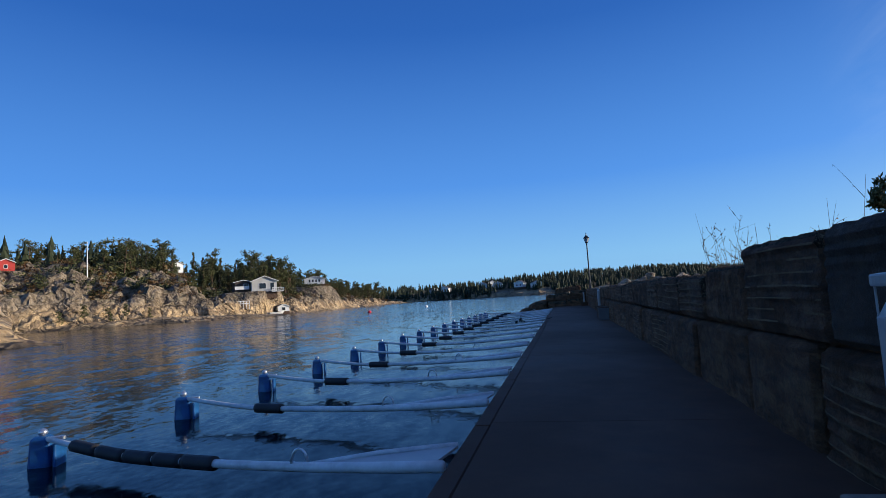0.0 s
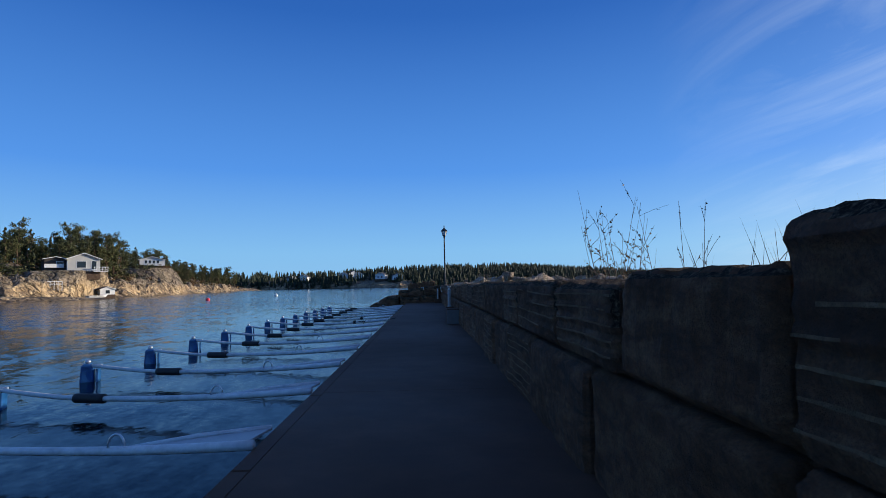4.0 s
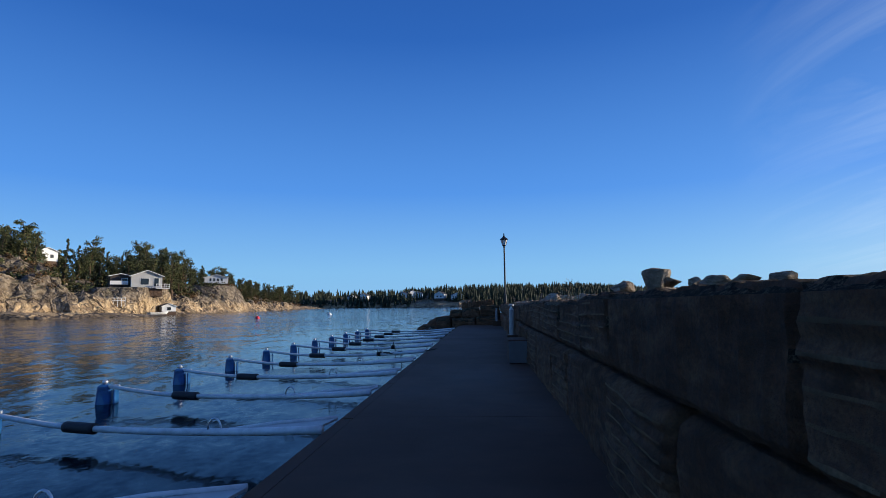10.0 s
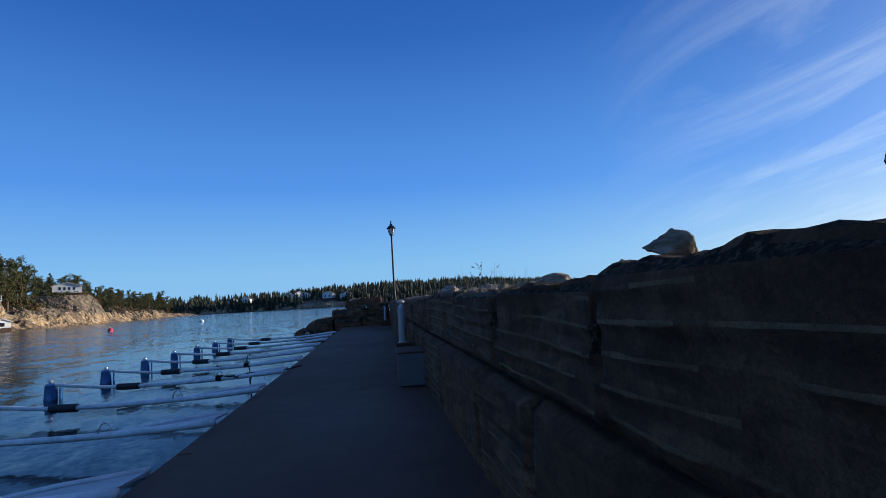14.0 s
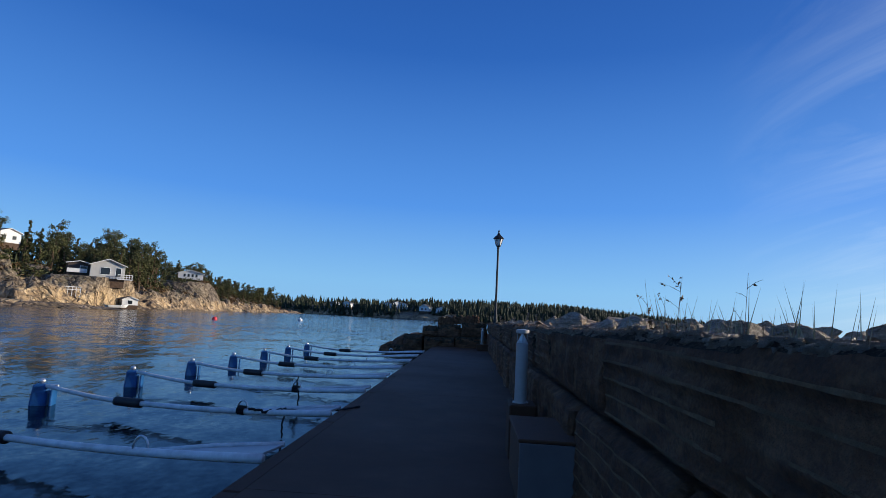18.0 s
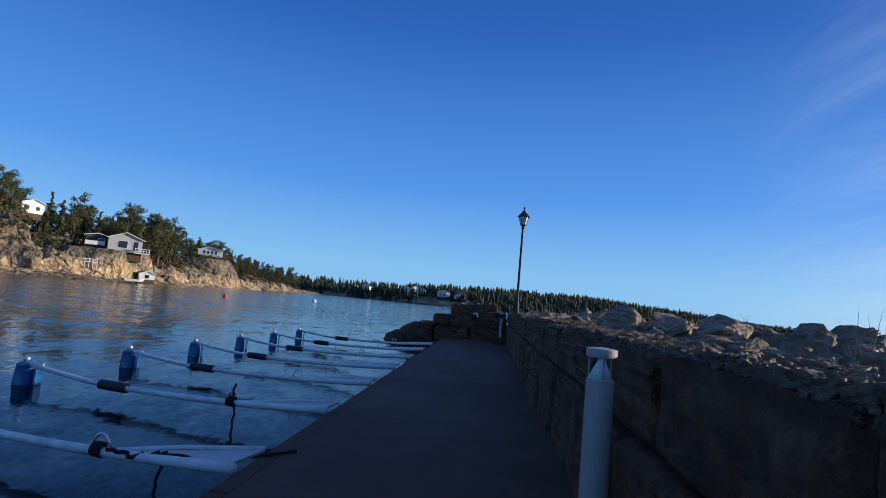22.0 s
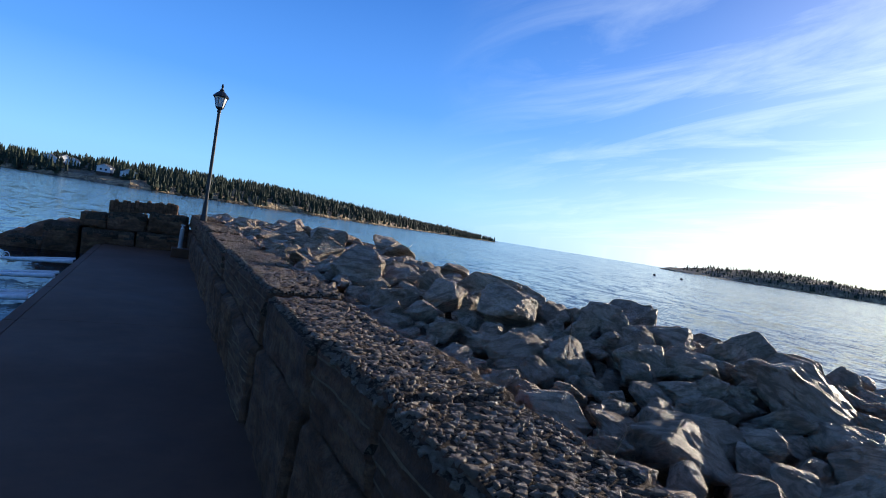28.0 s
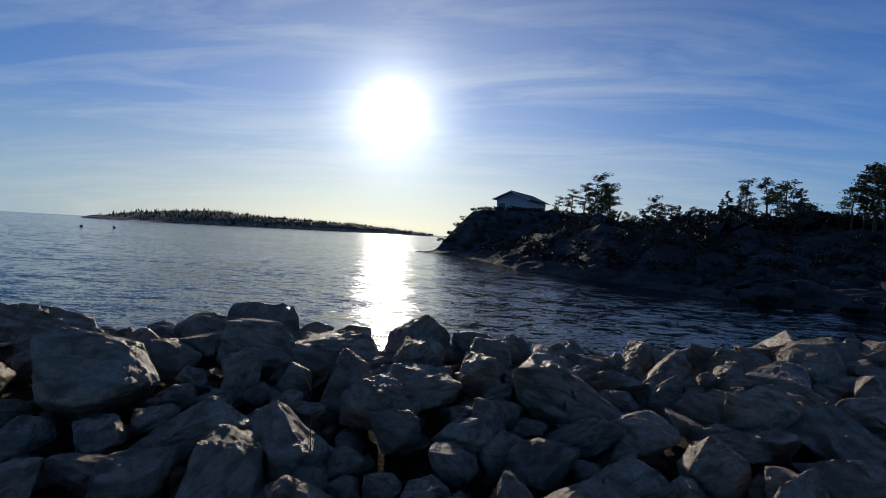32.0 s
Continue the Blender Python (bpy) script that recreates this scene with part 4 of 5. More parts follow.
def bollard_light(h=0.64, r=0.066):
    root = thing("bollard_light", 0, 0, 0, "grey cylindrical bollard light with a flat cap on a footing", "bollard light", "bollard lights")
    bm = bmesh.new()
    lathe(bm, [(r + 0.02, 0.0), (r + 0.02, 0.012), (r, 0.014), (r, h), (r - 0.004, h + 0.005)], 28)
    part("tube", bm, M_BOLLARD, root, smooth=False)
    bm = bmesh.new()
    lathe(bm, [(r - 0.006, h + 0.005), (0.02, h + 0.085), (0.014, h + 0.11)], 28)
    part("reflector_cone", bm, M_REFLECT, root, "white cone reflector", True)
    bm = bmesh.new()
    lathe(bm, [(0.03, h + 0.102), (r + 0.005, h + 0.108), (r + 0.007, h + 0.116), (r + 0.007, h + 0.142), (r + 0.003, h + 0.148), (0.02, h + 0.154)], 28)
    part("cap", bm, M_BOLLARD, root)
    for k in range(3):
        a_ = 2.1 * k + 0.5
        bm = bmesh.new()
        tube(bm, [(0.06 * math.cos(a_), 0.06 * math.sin(a_), h - 0.01), (0.06 * math.cos(a_), 0.06 * math.sin(a_), h + 0.11)], 0.004, 6)
        part("strut", bm, M_BOLLARD, root)
    return root


def footing(x0, y0, x1, y1, z1, lab, mat=M_FOOTING):
    bm = bmesh.new()
    box(bm, x0, y0, DOCK_Z - 0.002, x1, y1, z1, 0.02, 2)
    ob = part("footing", bm, mat)
    return tagged(ob, lab, "concrete footing", "footings")


BOL_X = -0.62
bol = bollard_light()
bol.matrix_basis = Matrix.Translation((BOL_X, 27.7, 1.36))
copy_thing(bol, Matrix.Translation((-0.99, 4.32, 1.32)))
copy_thing(bol, Matrix.Translation((BOL_X, 48.4, 1.1)))
footing(-1.16, 4.12, -0.74, 4.54, 1.32, "pale concrete footing under a bollard light")
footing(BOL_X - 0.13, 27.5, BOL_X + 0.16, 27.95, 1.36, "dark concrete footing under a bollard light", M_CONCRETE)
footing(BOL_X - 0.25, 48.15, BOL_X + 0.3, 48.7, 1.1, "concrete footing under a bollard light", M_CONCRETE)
cab = thing("service_box", BOL_X + 0.04, 26.45, DOCK_Z, "low grey-blue service box beside the bollard footing", "service box")
bm = bmesh.new()
box(bm, -0.19, -0.5, 0, 0.25, 0.56, 0.5, 0.015)
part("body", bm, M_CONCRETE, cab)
bm = bmesh.new()
box(bm, -0.2, -0.53, 0.01, 0.26, -0.505, 0.505, 0.006)
part("front_panel", bm, M_CABINET, cab, "grey-blue front panel")
bm = bmesh.new()
box(bm, -0.21, -0.52, 0.505, 0.27, 0.56, 0.535, 0.008)
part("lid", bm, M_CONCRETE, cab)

# ---- lamp post ----
lamp = thing("street_lamp", -0.04, 48.2, 2.05, "tall black lamp post with an old-fashioned lantern", "street lamp")
bm = bmesh.new()
lathe(bm, [(0.11, 0), (0.11, 0.25), (0.085, 0.3), (0.075, 0.7), (0.055, 0.75), (0.05, 3.7), (0.065, 3.72), (0.065, 3.78), (0.045, 3.8)], 16)
part("pole", bm, M_IRON, lamp, smooth=False)
bm = bmesh.new()
lathe(bm, [(0.06, 3.8), (0.12, 3.84), (0.13, 3.87), (0.12, 3.88)], 6)
part("lantern_base", bm, M_IRON, lamp)
bm = bmesh.new()
lathe(bm, [(0.115, 3.88), (0.2, 4.2)], 6)
part("glass", bm, M_LENS, lamp, "pale lantern glass")
for k in range(6):
    a_ = math.pi / 3 * k
    bm = bmesh.new()
    tube(bm, [(0.12 * math.cos(a_), 0.12 * math.sin(a_), 3.87), (0.208 * math.cos(a_), 0.208 * math.sin(a_), 4.21)], 0.011, 5)
    part("glazing_bar", bm, M_IRON, lamp)
bm = bmesh.new()
lathe(bm, [(0.25, 4.2), (0.26, 4.225), (0.2, 4.3), (0.11, 4.38), (0.07, 4.41), (0.08, 4.44), (0.04, 4.48), (0.03, 4.54), (0.045, 4.57), (0.012, 4.66)], 12)
part("roof", bm, M_IRON, lamp)

# ---- land across the water ----


def swing(p, deg, cx, cy):
    """A place turned clockwise about (cx, cy) by so many degrees."""
    a, dx, dy = radians(deg), p[0] - cx, p[1] - cy
    return (cx + dx * math.cos(a) + dy * math.sin(a), cy - dx * math.sin(a) + dy * math.cos(a), *p[2:])


def west(*p):
    return swing(p, 1.6, -1.3, 12.0)


def east(*p):
    return swing(p, -4.8, -0.7, 30.8)



def resample(pts, step):
    out, total = [], 0.0
    for a, b in zip(pts, pts[1:]):
        va, vb = Vector(a), Vector(b)
        d = (vb.xy - va.xy).length
        n = max(1, int(d / step))
        out += [va.lerp(vb, k / n) for k in range(n)]
    return out + [Vector(pts[-1])]


def land(name, shore, depth, step, label, rough=1.0, flats=(), widths=24, cliff=4.0, mat=None, blocky=0.0):
    """A rocky shore: points of (x, y, height) from left to right as seen from the water; the land lies to the left of that line."""
    pts = resample(shore, step)
    # smooth the line and let it wander
    for _ in range(2):
        pts = [pts[0]] + [(a + b * 2 + c) / 4 for a, b, c in zip(pts, pts[1:], pts[2:])] + [pts[-1]]
    rs = [-3.0, -1.0] + [depth * (k / widths) ** 1.7 for k in range(widths + 1)]
    rows, spots = [], []
    for k, p in enumerate(pts):
        d = (pts[min(k + 2, len(pts) - 1)] - pts[max(k - 2, 0)]).xy.normalized()
        nrm = Vector((-d.y, d.x))
        row = []
        for r in rs:
            wob = (3.0 * rough * fbm(p.x * 0.06, p.y * 0.06) + 1.6 * rough * fbm(p.x * 0.23, p.y * 0.23, r * 0.1)) * min(1, 0.4 + max(r, 0) / 10)
            q = p.xy + nrm * (r + wob) + d * (1.2 * rough * fbm(p.x * 0.1, p.y * 0.1, r * 0.1))
            if r < 0:
                z = 0.5 * r
            else:
                rise = 1 - math.exp(-r / (depth * 0.34))
                face = min(1, r / cliff) * 0.24
                z = p.z * (0.76 * rise * 1.05 + face)
                amp = min(1.0, 0.25 + r / 12) * min(1.0, p.z / 7)
                ridge = 1 - abs(fbm(q.x * 0.045, q.y * 0.045, 2)) * 1.7
                z += rough * amp * (1.7 * ridge - 0.9 + 1.3 * fbm(q.x * 0.13, q.y * 0.13, 7) + 1.3 * (round(2.0 * fbm(q.x * 0.22, q.y * 0.22, 4)) / 2.0) + 0.9 * (round(2.5 * fbm(q.x * 0.5 + 9, q.y * 0.5, 4)) / 2.5) + 0.6 * fbm(q.x * 0.9, q.y * 0.9, 1))
                if blocky and r > 0.3:
                    # jointed blocks: each cell keeps its own level, so that the faces break in steps
                    for cs, ca in ((5.5, 1.5), (2.4, 0.8)):
                        cell = noise.cell(Vector((q.x / cs + 0.6 * fbm(q.x * 0.1, q.y * 0.1, 3), q.y / cs + 0.6 * fbm(q.x * 0.1, q.y * 0.1, 9), z / cs * 0.7)))
                        z += blocky * ca * cell * min(1.0, r / 5) * min(1.0, p.z / 6)
                z = max(z, 0.05 + 0.02 * r)
                for fx, fy, fr, fz in flats:
                    dd = math.hypot(q.x - fx, q.y - fy)
                    if dd < fr * 1.6:
                        w = min(1, max(0, (fr * 1.6 - dd) / (fr * 0.6)))
                        z = z * (1 - w) + min(z, fz) * w if z > fz else z * (1 - w) + fz * w
            z += WATER_Z
            row.append((q.x, q.y, z))
            if r > 0:
                spots.append((q.x, q.y, z, r, k))
        rows.append(row)
    verts = [v for row in rows for v in row]
    w = len(rs)
    faces = [(j * w + i, (j + 1) * w + i, (j + 1) * w + i + 1, j * w + i + 1) for j in range(len(rows) - 1) for i in range(w - 1)]
    ob = mesh_ob(name, verts, faces, mat or M_SHORE, None, False)
    for p in ob.data.polygons:
        p.flip()
    tagged(ob, label, "rocky shore", kind="structure")
    return spots


HOUSE_A, HOUSE_B, HOUSE_C = west(-91.0, 143.0, 6.9), west(-117.5, 227.0, 10.6), west(-152.0, 178.0, 18.2)
LEFT = land("shore_west", [west(*p) for p in [(-190, -40, 19), (-150, 28, 19), (-126, 62, 19), (-106, 92, 19), (-90, 114, 17), (-85, 121, 14), (-86, 132, 11.0), (-90, 152, 10), (-97, 185, 10), (-103, 220, 10.5), (-110, 270, 8), (-118, 330, 5.5), (-127, 392, 2.2), (-128, 402, 0.6)]],
            85, 1.15, "sunlit pinkish coastal rock rising to a wooded hill", 1.0, [(HOUSE_A[0] - 3, HOUSE_A[1], 9, HOUSE_A[2]), (HOUSE_B[0] - 2, HOUSE_B[1], 9, HOUSE_B[2])], 50, 5.0, None, 0.55)
SPIT = land("shore_spit", [west(*p) for p in [(-112, 84, 1.2), (-100, 95, 1.6), (-88, 105, 1.4), (-78, 117, 0.9), (-72, 124, 0.4)]], 10, 1.2, "low dark rocks at the water's edge", 0.5, (), 10, 2.0)
KNOLL = land("shore_knoll", [west(*p) for p in [(-72, 13, 4.0), (-62, 19, 6.0), (-54, 25, 6.0), (-48, 29.5, 5.0), (-44.5, 33.0, 3.2), (-42.6, 35.4, 1.2), (-42.2, 37.5, 0.3)]], 16, 0.7, "orange-lit bare rock knoll in the bay", 0.6, (), 18, 2.5, None, 0.6)
FAR = land("shore_far", [(-330, 420, 8), (-230, 470, 12), (-150, 500, 12), (-90, 470, 12), (-45, 420, 8), (-20, 405, 7), (10, 430, 13), (60, 455, 15), (120, 480, 16), (180, 520, 14), (250, 590, 12), (318, 668, 9), (402, 722, 7), (461, 751, 2.5), (480, 760, 0.5)],
           120, 9.0, "far low shore covered in dark woods", 0.8, (), 14, 5.0)
ISLES = land("shore_island", [(507, 393, 0.5), (552, 393, 10), (636, 362, 17), (732, 318, 14), (840, 249, 12), (912, 192, 7), (957, 151, 1)], 70, 12.0, "low dark wooded island on the horizon", 0.7, (), 10, 6.0)
SKERRY = land("shore_skerry", [(558, 510, 0.3), (570, 502, 5), (584, 490, 4), (602, 472, 0.3)], 20, 5.0, "small bare skerry on the horizon", 0.4, (), 6, 4.0)
HUT = east(99.0, 21.3, 7.3)
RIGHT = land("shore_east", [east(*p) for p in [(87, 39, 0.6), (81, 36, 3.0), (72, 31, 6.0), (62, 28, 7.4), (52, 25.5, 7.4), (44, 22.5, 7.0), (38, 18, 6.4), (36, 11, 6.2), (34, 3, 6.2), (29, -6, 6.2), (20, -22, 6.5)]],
             58, 1.6, "shaded rocky headland with pines and heather", 0.8, [(HUT[0] - 4, HUT[1] - 2, 11, HUT[2])], 34, 5.0, M_SHADESHORE)
SLABS = land("shore_slabs", [east(*p) for p in [(37, 19, 0.5), (33, 16.5, 1.0), (29, 13, 1.3), (25.5, 8, 1.6), (21, 0, 1.8), (15, -12, 1.9)]], 13, 0.7, "low shaded rock slabs at the foot of the headland", 1.5, (), 14, 1.5, M_SHADESHORE)
rs2 = random.Random(17)
low_v, low_f = [], []
for _ in range(170):
    s = rs2.choice(SLABS)
    if s[0] < 14:
        continue
    q = rs2.uniform(0.6, 2.2)
    m = rock_matrix(rs2, s[0], s[1], s[2] + 0.12 * q, q)
    me = rs2.choice(BOULDERS_LOW)
    base = len(low_v)
    low_v += [m @ v.co for v in me.vertices]
    low_f += [[base + i for i in p.vertices] for p in me.polygons]
ob = mesh_ob("shore_rubble", low_v, low_f, M_SHADESHORE)
tagged(ob, "boulders along the foot of the headland, shade darkened into their colour", "boulders", kind="stuff")


# ---- trees ----


def leaf_cloud(verts, faces, centre, size, count, leaf, r, flat=0.45):
    for _ in range(count):
        d = Vector((r.gauss(0, 1), r.gauss(0, 1), r.gauss(0, 1))).normalized() * r.random() ** 0.45
        c = centre + Vector((d.x * size, d.y * size, d.z * size * flat))
        u = Vector((r.gauss(0, 1), r.gauss(0, 1), r.gauss(0, 0.6))).normalized()
        v = u.orthogonal().normalized()
        v.rotate(Matrix.Rotation(r.uniform(0, 6.28), 3, u))
        s = leaf * r.uniform(0.6, 1.4)
        b = len(verts)
        verts += [c - u * s, c + v * s * 0.55, c + u * s, c - v * s * 0.4]
        faces.append((b, b + 1, b + 2, b + 3))


def pine_meshes(seed, height, kind):
    """Trunk with limbs, and crown of many small needle tufts in pads at the limb ends."""
    r = random.Random(seed)
    bm = bmesh.new()
    lean = Vector((r.uniform(-0.12, 0.12), r.uniform(-0.12, 0.12), 0))
    axis = [Vector((0, 0, -0.4))] + [Vector((0, 0, height * k / 6)) + lean * height * (k / 6) ** 2 + Vector((r.uniform(-1, 1), r.uniform(-1, 1), 0)) * 0.02 * height for k in range(1, 7)]
    tube(bm, axis, height * 0.022, 7, 0.2)
    verts, faces = [], []
    start = 0.12 if kind == "spruce" else r.uniform(0.18, 0.45)
    n = 28 if kind == "spruce" else 17
    for k in range(n):
        u = start + (1 - start) * (k + r.random() * 0.6) / n
        i = min(5, int(u * 6))
        p = axis[i].lerp(axis[i + 1], u * 6 - i)
        a = r.uniform(0, 6.28)
        if kind == "spruce":
            ln = height * 0.21 * (1.06 - u) ** 0.85
            rise = -0.25
        else:
            ln = height * r.uniform(0.12, 0.27) * (1.25 - u * 0.75)
            rise = r.uniform(0.0, 0.5)
        e = p + Vector((math.cos(a) * ln, math.sin(a) * ln, ln * rise))
        tube(bm, [p, p.lerp(e, 0.5) + Vector((0, 0, 0.06 * ln)), e], height * 0.007, 5, 0.4)
        if kind == "spruce":
            for q in (0.35, 0.7, 1.0):
                leaf_cloud(verts, faces, p.lerp(e, q), 0.06 * height * (1.15 - u), 13, height * 0.028, r, 0.6)
        else:
            leaf_cloud(verts, faces, e, height * r.uniform(0.08, 0.14), 56, height * 0.021, r, 0.5)
            leaf_cloud(verts, faces, p.lerp(e, 0.55), height * 0.08, 24, height * 0.02, r, 0.5)
    tr = bpy.data.meshes.new("trunk")
    bm.to_mesh(tr)
    bm.free()
    tr.materials.append(M_BARK)
    cr = bpy.data.meshes.new("crown")
    cr.from_pydata([tuple(v) for v in verts], [], faces)
    cr.materials.append(M_PINE)
    return tr, cr


PINES = [pine_meshes(900 + k, 1.0, "pine") for k in range(6)]
SPRUCES = [pine_meshes(950 + k, 1.0, "spruce") for k in range(4)]


def tree(x, y, z, h, r, kind="pine", lab="", group="trees on the hill", wide=1.0):
    tr, cr = r.choice(PINES if kind == "pine" else SPRUCES)
    root = thing(kind + "_tree", x, y, z, lab or ("wind-shaped dark green pine on the rocks" if kind == "pine" else "slender dark green spruce on the hill"), "tree", group)
    root.rotation_euler = (0, 0, r.uniform(0, 6.28))
    w = h * r.uniform(0.62, 0.95) * wide
    root.scale = (w, w * r.uniform(0.9, 1.1), h)
    share("trunk", tr, Matrix.Identity(4), root)
    share("crown", cr, Matrix.Identity(4), root)
    return root


rt = random.Random(31)


def near(spots, x, y):
    return min(spots, key=lambda s: (s[0] - x) ** 2 + (s[1] - y) ** 2)


def bearing(x, y, ex=-1.6, ey=10.0):
    return math.degrees(math.atan2(x - ex, y - ey)) - 1.6


# wooded crest of the western hill: height of the tree tops above the horizon, in degrees, by bearing
SKYLINE = [(-75, 5.5), (-56, 5.2), (-52.6, 6.3), (-50, 5.8), (-46.5, 6.4), (-43.5, 6.4), (-41.5, 6.0), (-39.5, 5.5), (-37.5, 5.3), (-36.2, 4.2), (-35.2, 4.6), (-33.8, 5.4), (-32.4, 5.0), (-30.9, 4.4), (-27.8, 3.3), (-25.2, 2.2), (-22.4, 1.8), (-15, 1.7)]


def skyline(b):
    for (b0, e0), (b1, e1) in zip(SKYLINE, SKYLINE[1:]):
        if b <= b1:
            return e0 + (e1 - e0) * max(0, b - b0) / (b1 - b0)
    return 1.7


EYE = Vector((-1.6, 9.0, 2.3))
TRUNKS = {}
count = 0
for _ in range(26000):
    x, y, z, r_, k = rt.choice(LEFT)
    b = bearing(x, y, EYE.x, EYE.y)
    if count >= 430 or z < 2.5 or r_ < 9 or b > -15 or b < -72:
        continue
    d = math.hypot(x - EYE.x, y - EYE.y)
    # bare rock in front, open ground before the houses
    if b < -36.5 and r_ < 30 and not (rt.random() < 0.03 and r_ > 16):
        continue
    if -36.5 <= b < -30 and d < 178:
        continue
    if -30 <= b < -25.4 and (d < 262 or r_ < 16):
        continue
    if b >= -25.4 and r_ < 12:
        continue
    if math.hypot(x - HOUSE_A[0], y - HOUSE_A[1]) < 11 or math.hypot(x - HOUSE_B[0], y - HOUSE_B[1]) < 12 or math.hypot(x - HOUSE_C[0], y - HOUSE_C[1]) < 9 or abs(b + 41.0) < 0.4 and d < 226:
        continue
    if any((x - px) ** 2 + (y - py) ** 2 < 5.5 for px, py in TRUNKS.get((int(x) // 8, int(y) // 8), ())):
        continue
    top = EYE.z + d * math.tan(radians(skyline(b) * rt.uniform(0.66, 1.15)))
    h = top - z
    small = b < -36.5 and r_ < 30
    if small:
        h = rt.uniform(2.2, 4.5)
    if h < 3.2 and not small or h > 17:
        continue
    tree(x, y, z - 0.25, h + 0.25, rt, "spruce" if rt.random() < 0.42 else "pine")
    TRUNKS.setdefault((int(x) // 8, int(y) // 8), []).append((x, y))
    count += 1
for (x, y, h) in [(-92, 98, 4.6), (-95, 96, 4.2), (-90, 100.5, 3.4), (-98, 92, 4.6), (-101, 90, 4.0), (-112, 95, 4.2), (-104, 112, 2.6), (-98, 118, 2.4), (-124, 84, 4.2)]:
    s = near(LEFT, *west(x, y))
    tree(s[0], s[1], s[2] - 0.2, h, rt, "pine", "small bushy green pine on bare rock")


def bush_stuff(name, spots, pick, n, size, mat, label, seed):
    r = random.Random(seed)
    verts, faces = [], []
    done = 0
    for _ in range(n * 12):
        s = r.choice(spots)
        if done >= n or not pick(s):
            continue
        leaf_cloud(verts, faces, Vector((s[0] + r.uniform(-1, 1), s[1] + r.uniform(-1, 1), s[2] + size * 0.35)), size * r.uniform(0.5, 1.2), 36, size * 0.22, r, 0.6)
        done += 1
    ob = mesh_ob(name, verts, faces, mat)
    return tagged(ob, label, "bushes", kind="stuff")


bush_stuff("brush", LEFT, lambda s: 2.5 < s[2] < 19 and s[3] > 6 and bearing(s[0], s[1]) > -62 and fbm(s[0] * 0.07, s[1] * 0.07, 3) > -0.12, 1700, 1.35, M_BRUSH, "brown autumn heather and brush between the rocks", 5)
bush_stuff("juniper", LEFT, lambda s: 4 < s[2] and s[3] > 9 and bearing(s[0], s[1]) > -62 and fbm(s[0] * 0.09 + 7, s[1] * 0.09, 5) > -0.05, 1300, 1.6, M_PINE, "low green juniper on the hillside", 6)
bush_stuff("brush", RIGHT, lambda s: s[2] > 1.2 and s[3] > 1.5, 2200, 0.8, M_HEATHER, "heather and brush on the headland, darkened for its shaded side", 8)


def far_wood(name, spots, pick, n, hlo, hhi, seed, label):
    """Far conifers, each a ragged spire of a few broken tiers."""
    r = random.Random(seed)
    verts, faces = [], []
    done = 0
    for _ in range(n * 14):
        s = r.choice(spots)
        if done >= n or not pick(s):
            continue
        done += 1
        h = r.uniform(hlo, hhi)
        x, y, z = s[0] + r.uniform(-4, 4), s[1] + r.uniform(-4, 4), s[2] - 0.4
        wide = h * r.uniform(0.16, 0.3)
        tiers = 4
        for t in range(tiers):
            z0, z1 = z + h * (0.08 + 0.2 * t), z + h * min(1.0, 0.42 + 0.2 * t)
            w = wide * (1 - t / (tiers + 0.6))
            ph = r.uniform(0, 6.28)
            b = len(verts)
            nn = 6
            for q in range(nn):
                a = ph + 6.283 * q / nn
                ww = w * r.uniform(0.65, 1.25)
                verts.append((x + ww * math.cos(a), y + ww * math.sin(a), z0 + r.uniform(-0.05, 0.05) * h))
            verts.append((x + r.uniform(-0.1, 0.1) * w, y + r.uniform(-0.1, 0.1) * w, z1))
            for q in range(nn):
                faces.append((b + q, b + (q + 1) % nn, b + nn))
    ob = mesh_ob(name, verts, faces, M_SPRUCE)
    return tagged(ob, label, "woods", kind="stuff")


far_wood("woods", FAR, lambda s: s[2] > 0.9 and s[3] > 0.8 and not (-60 < s[0] < -10 and s[3] < 16), 4600, 5.5, 8.5, 11, "dense dark conifer woods on the far shore")
far_wood("woods", ISLES, lambda s: s[2] > 2, 1500, 2.5, 5.0, 12, "dark conifers on the island")
far_wood("woods", LEFT, lambda s: s[2] > 3.5 and s[3] > 40 and s[1] > 40, 420, 5.0, 8.5, 13, "dark conifer woods behind the hill crest")

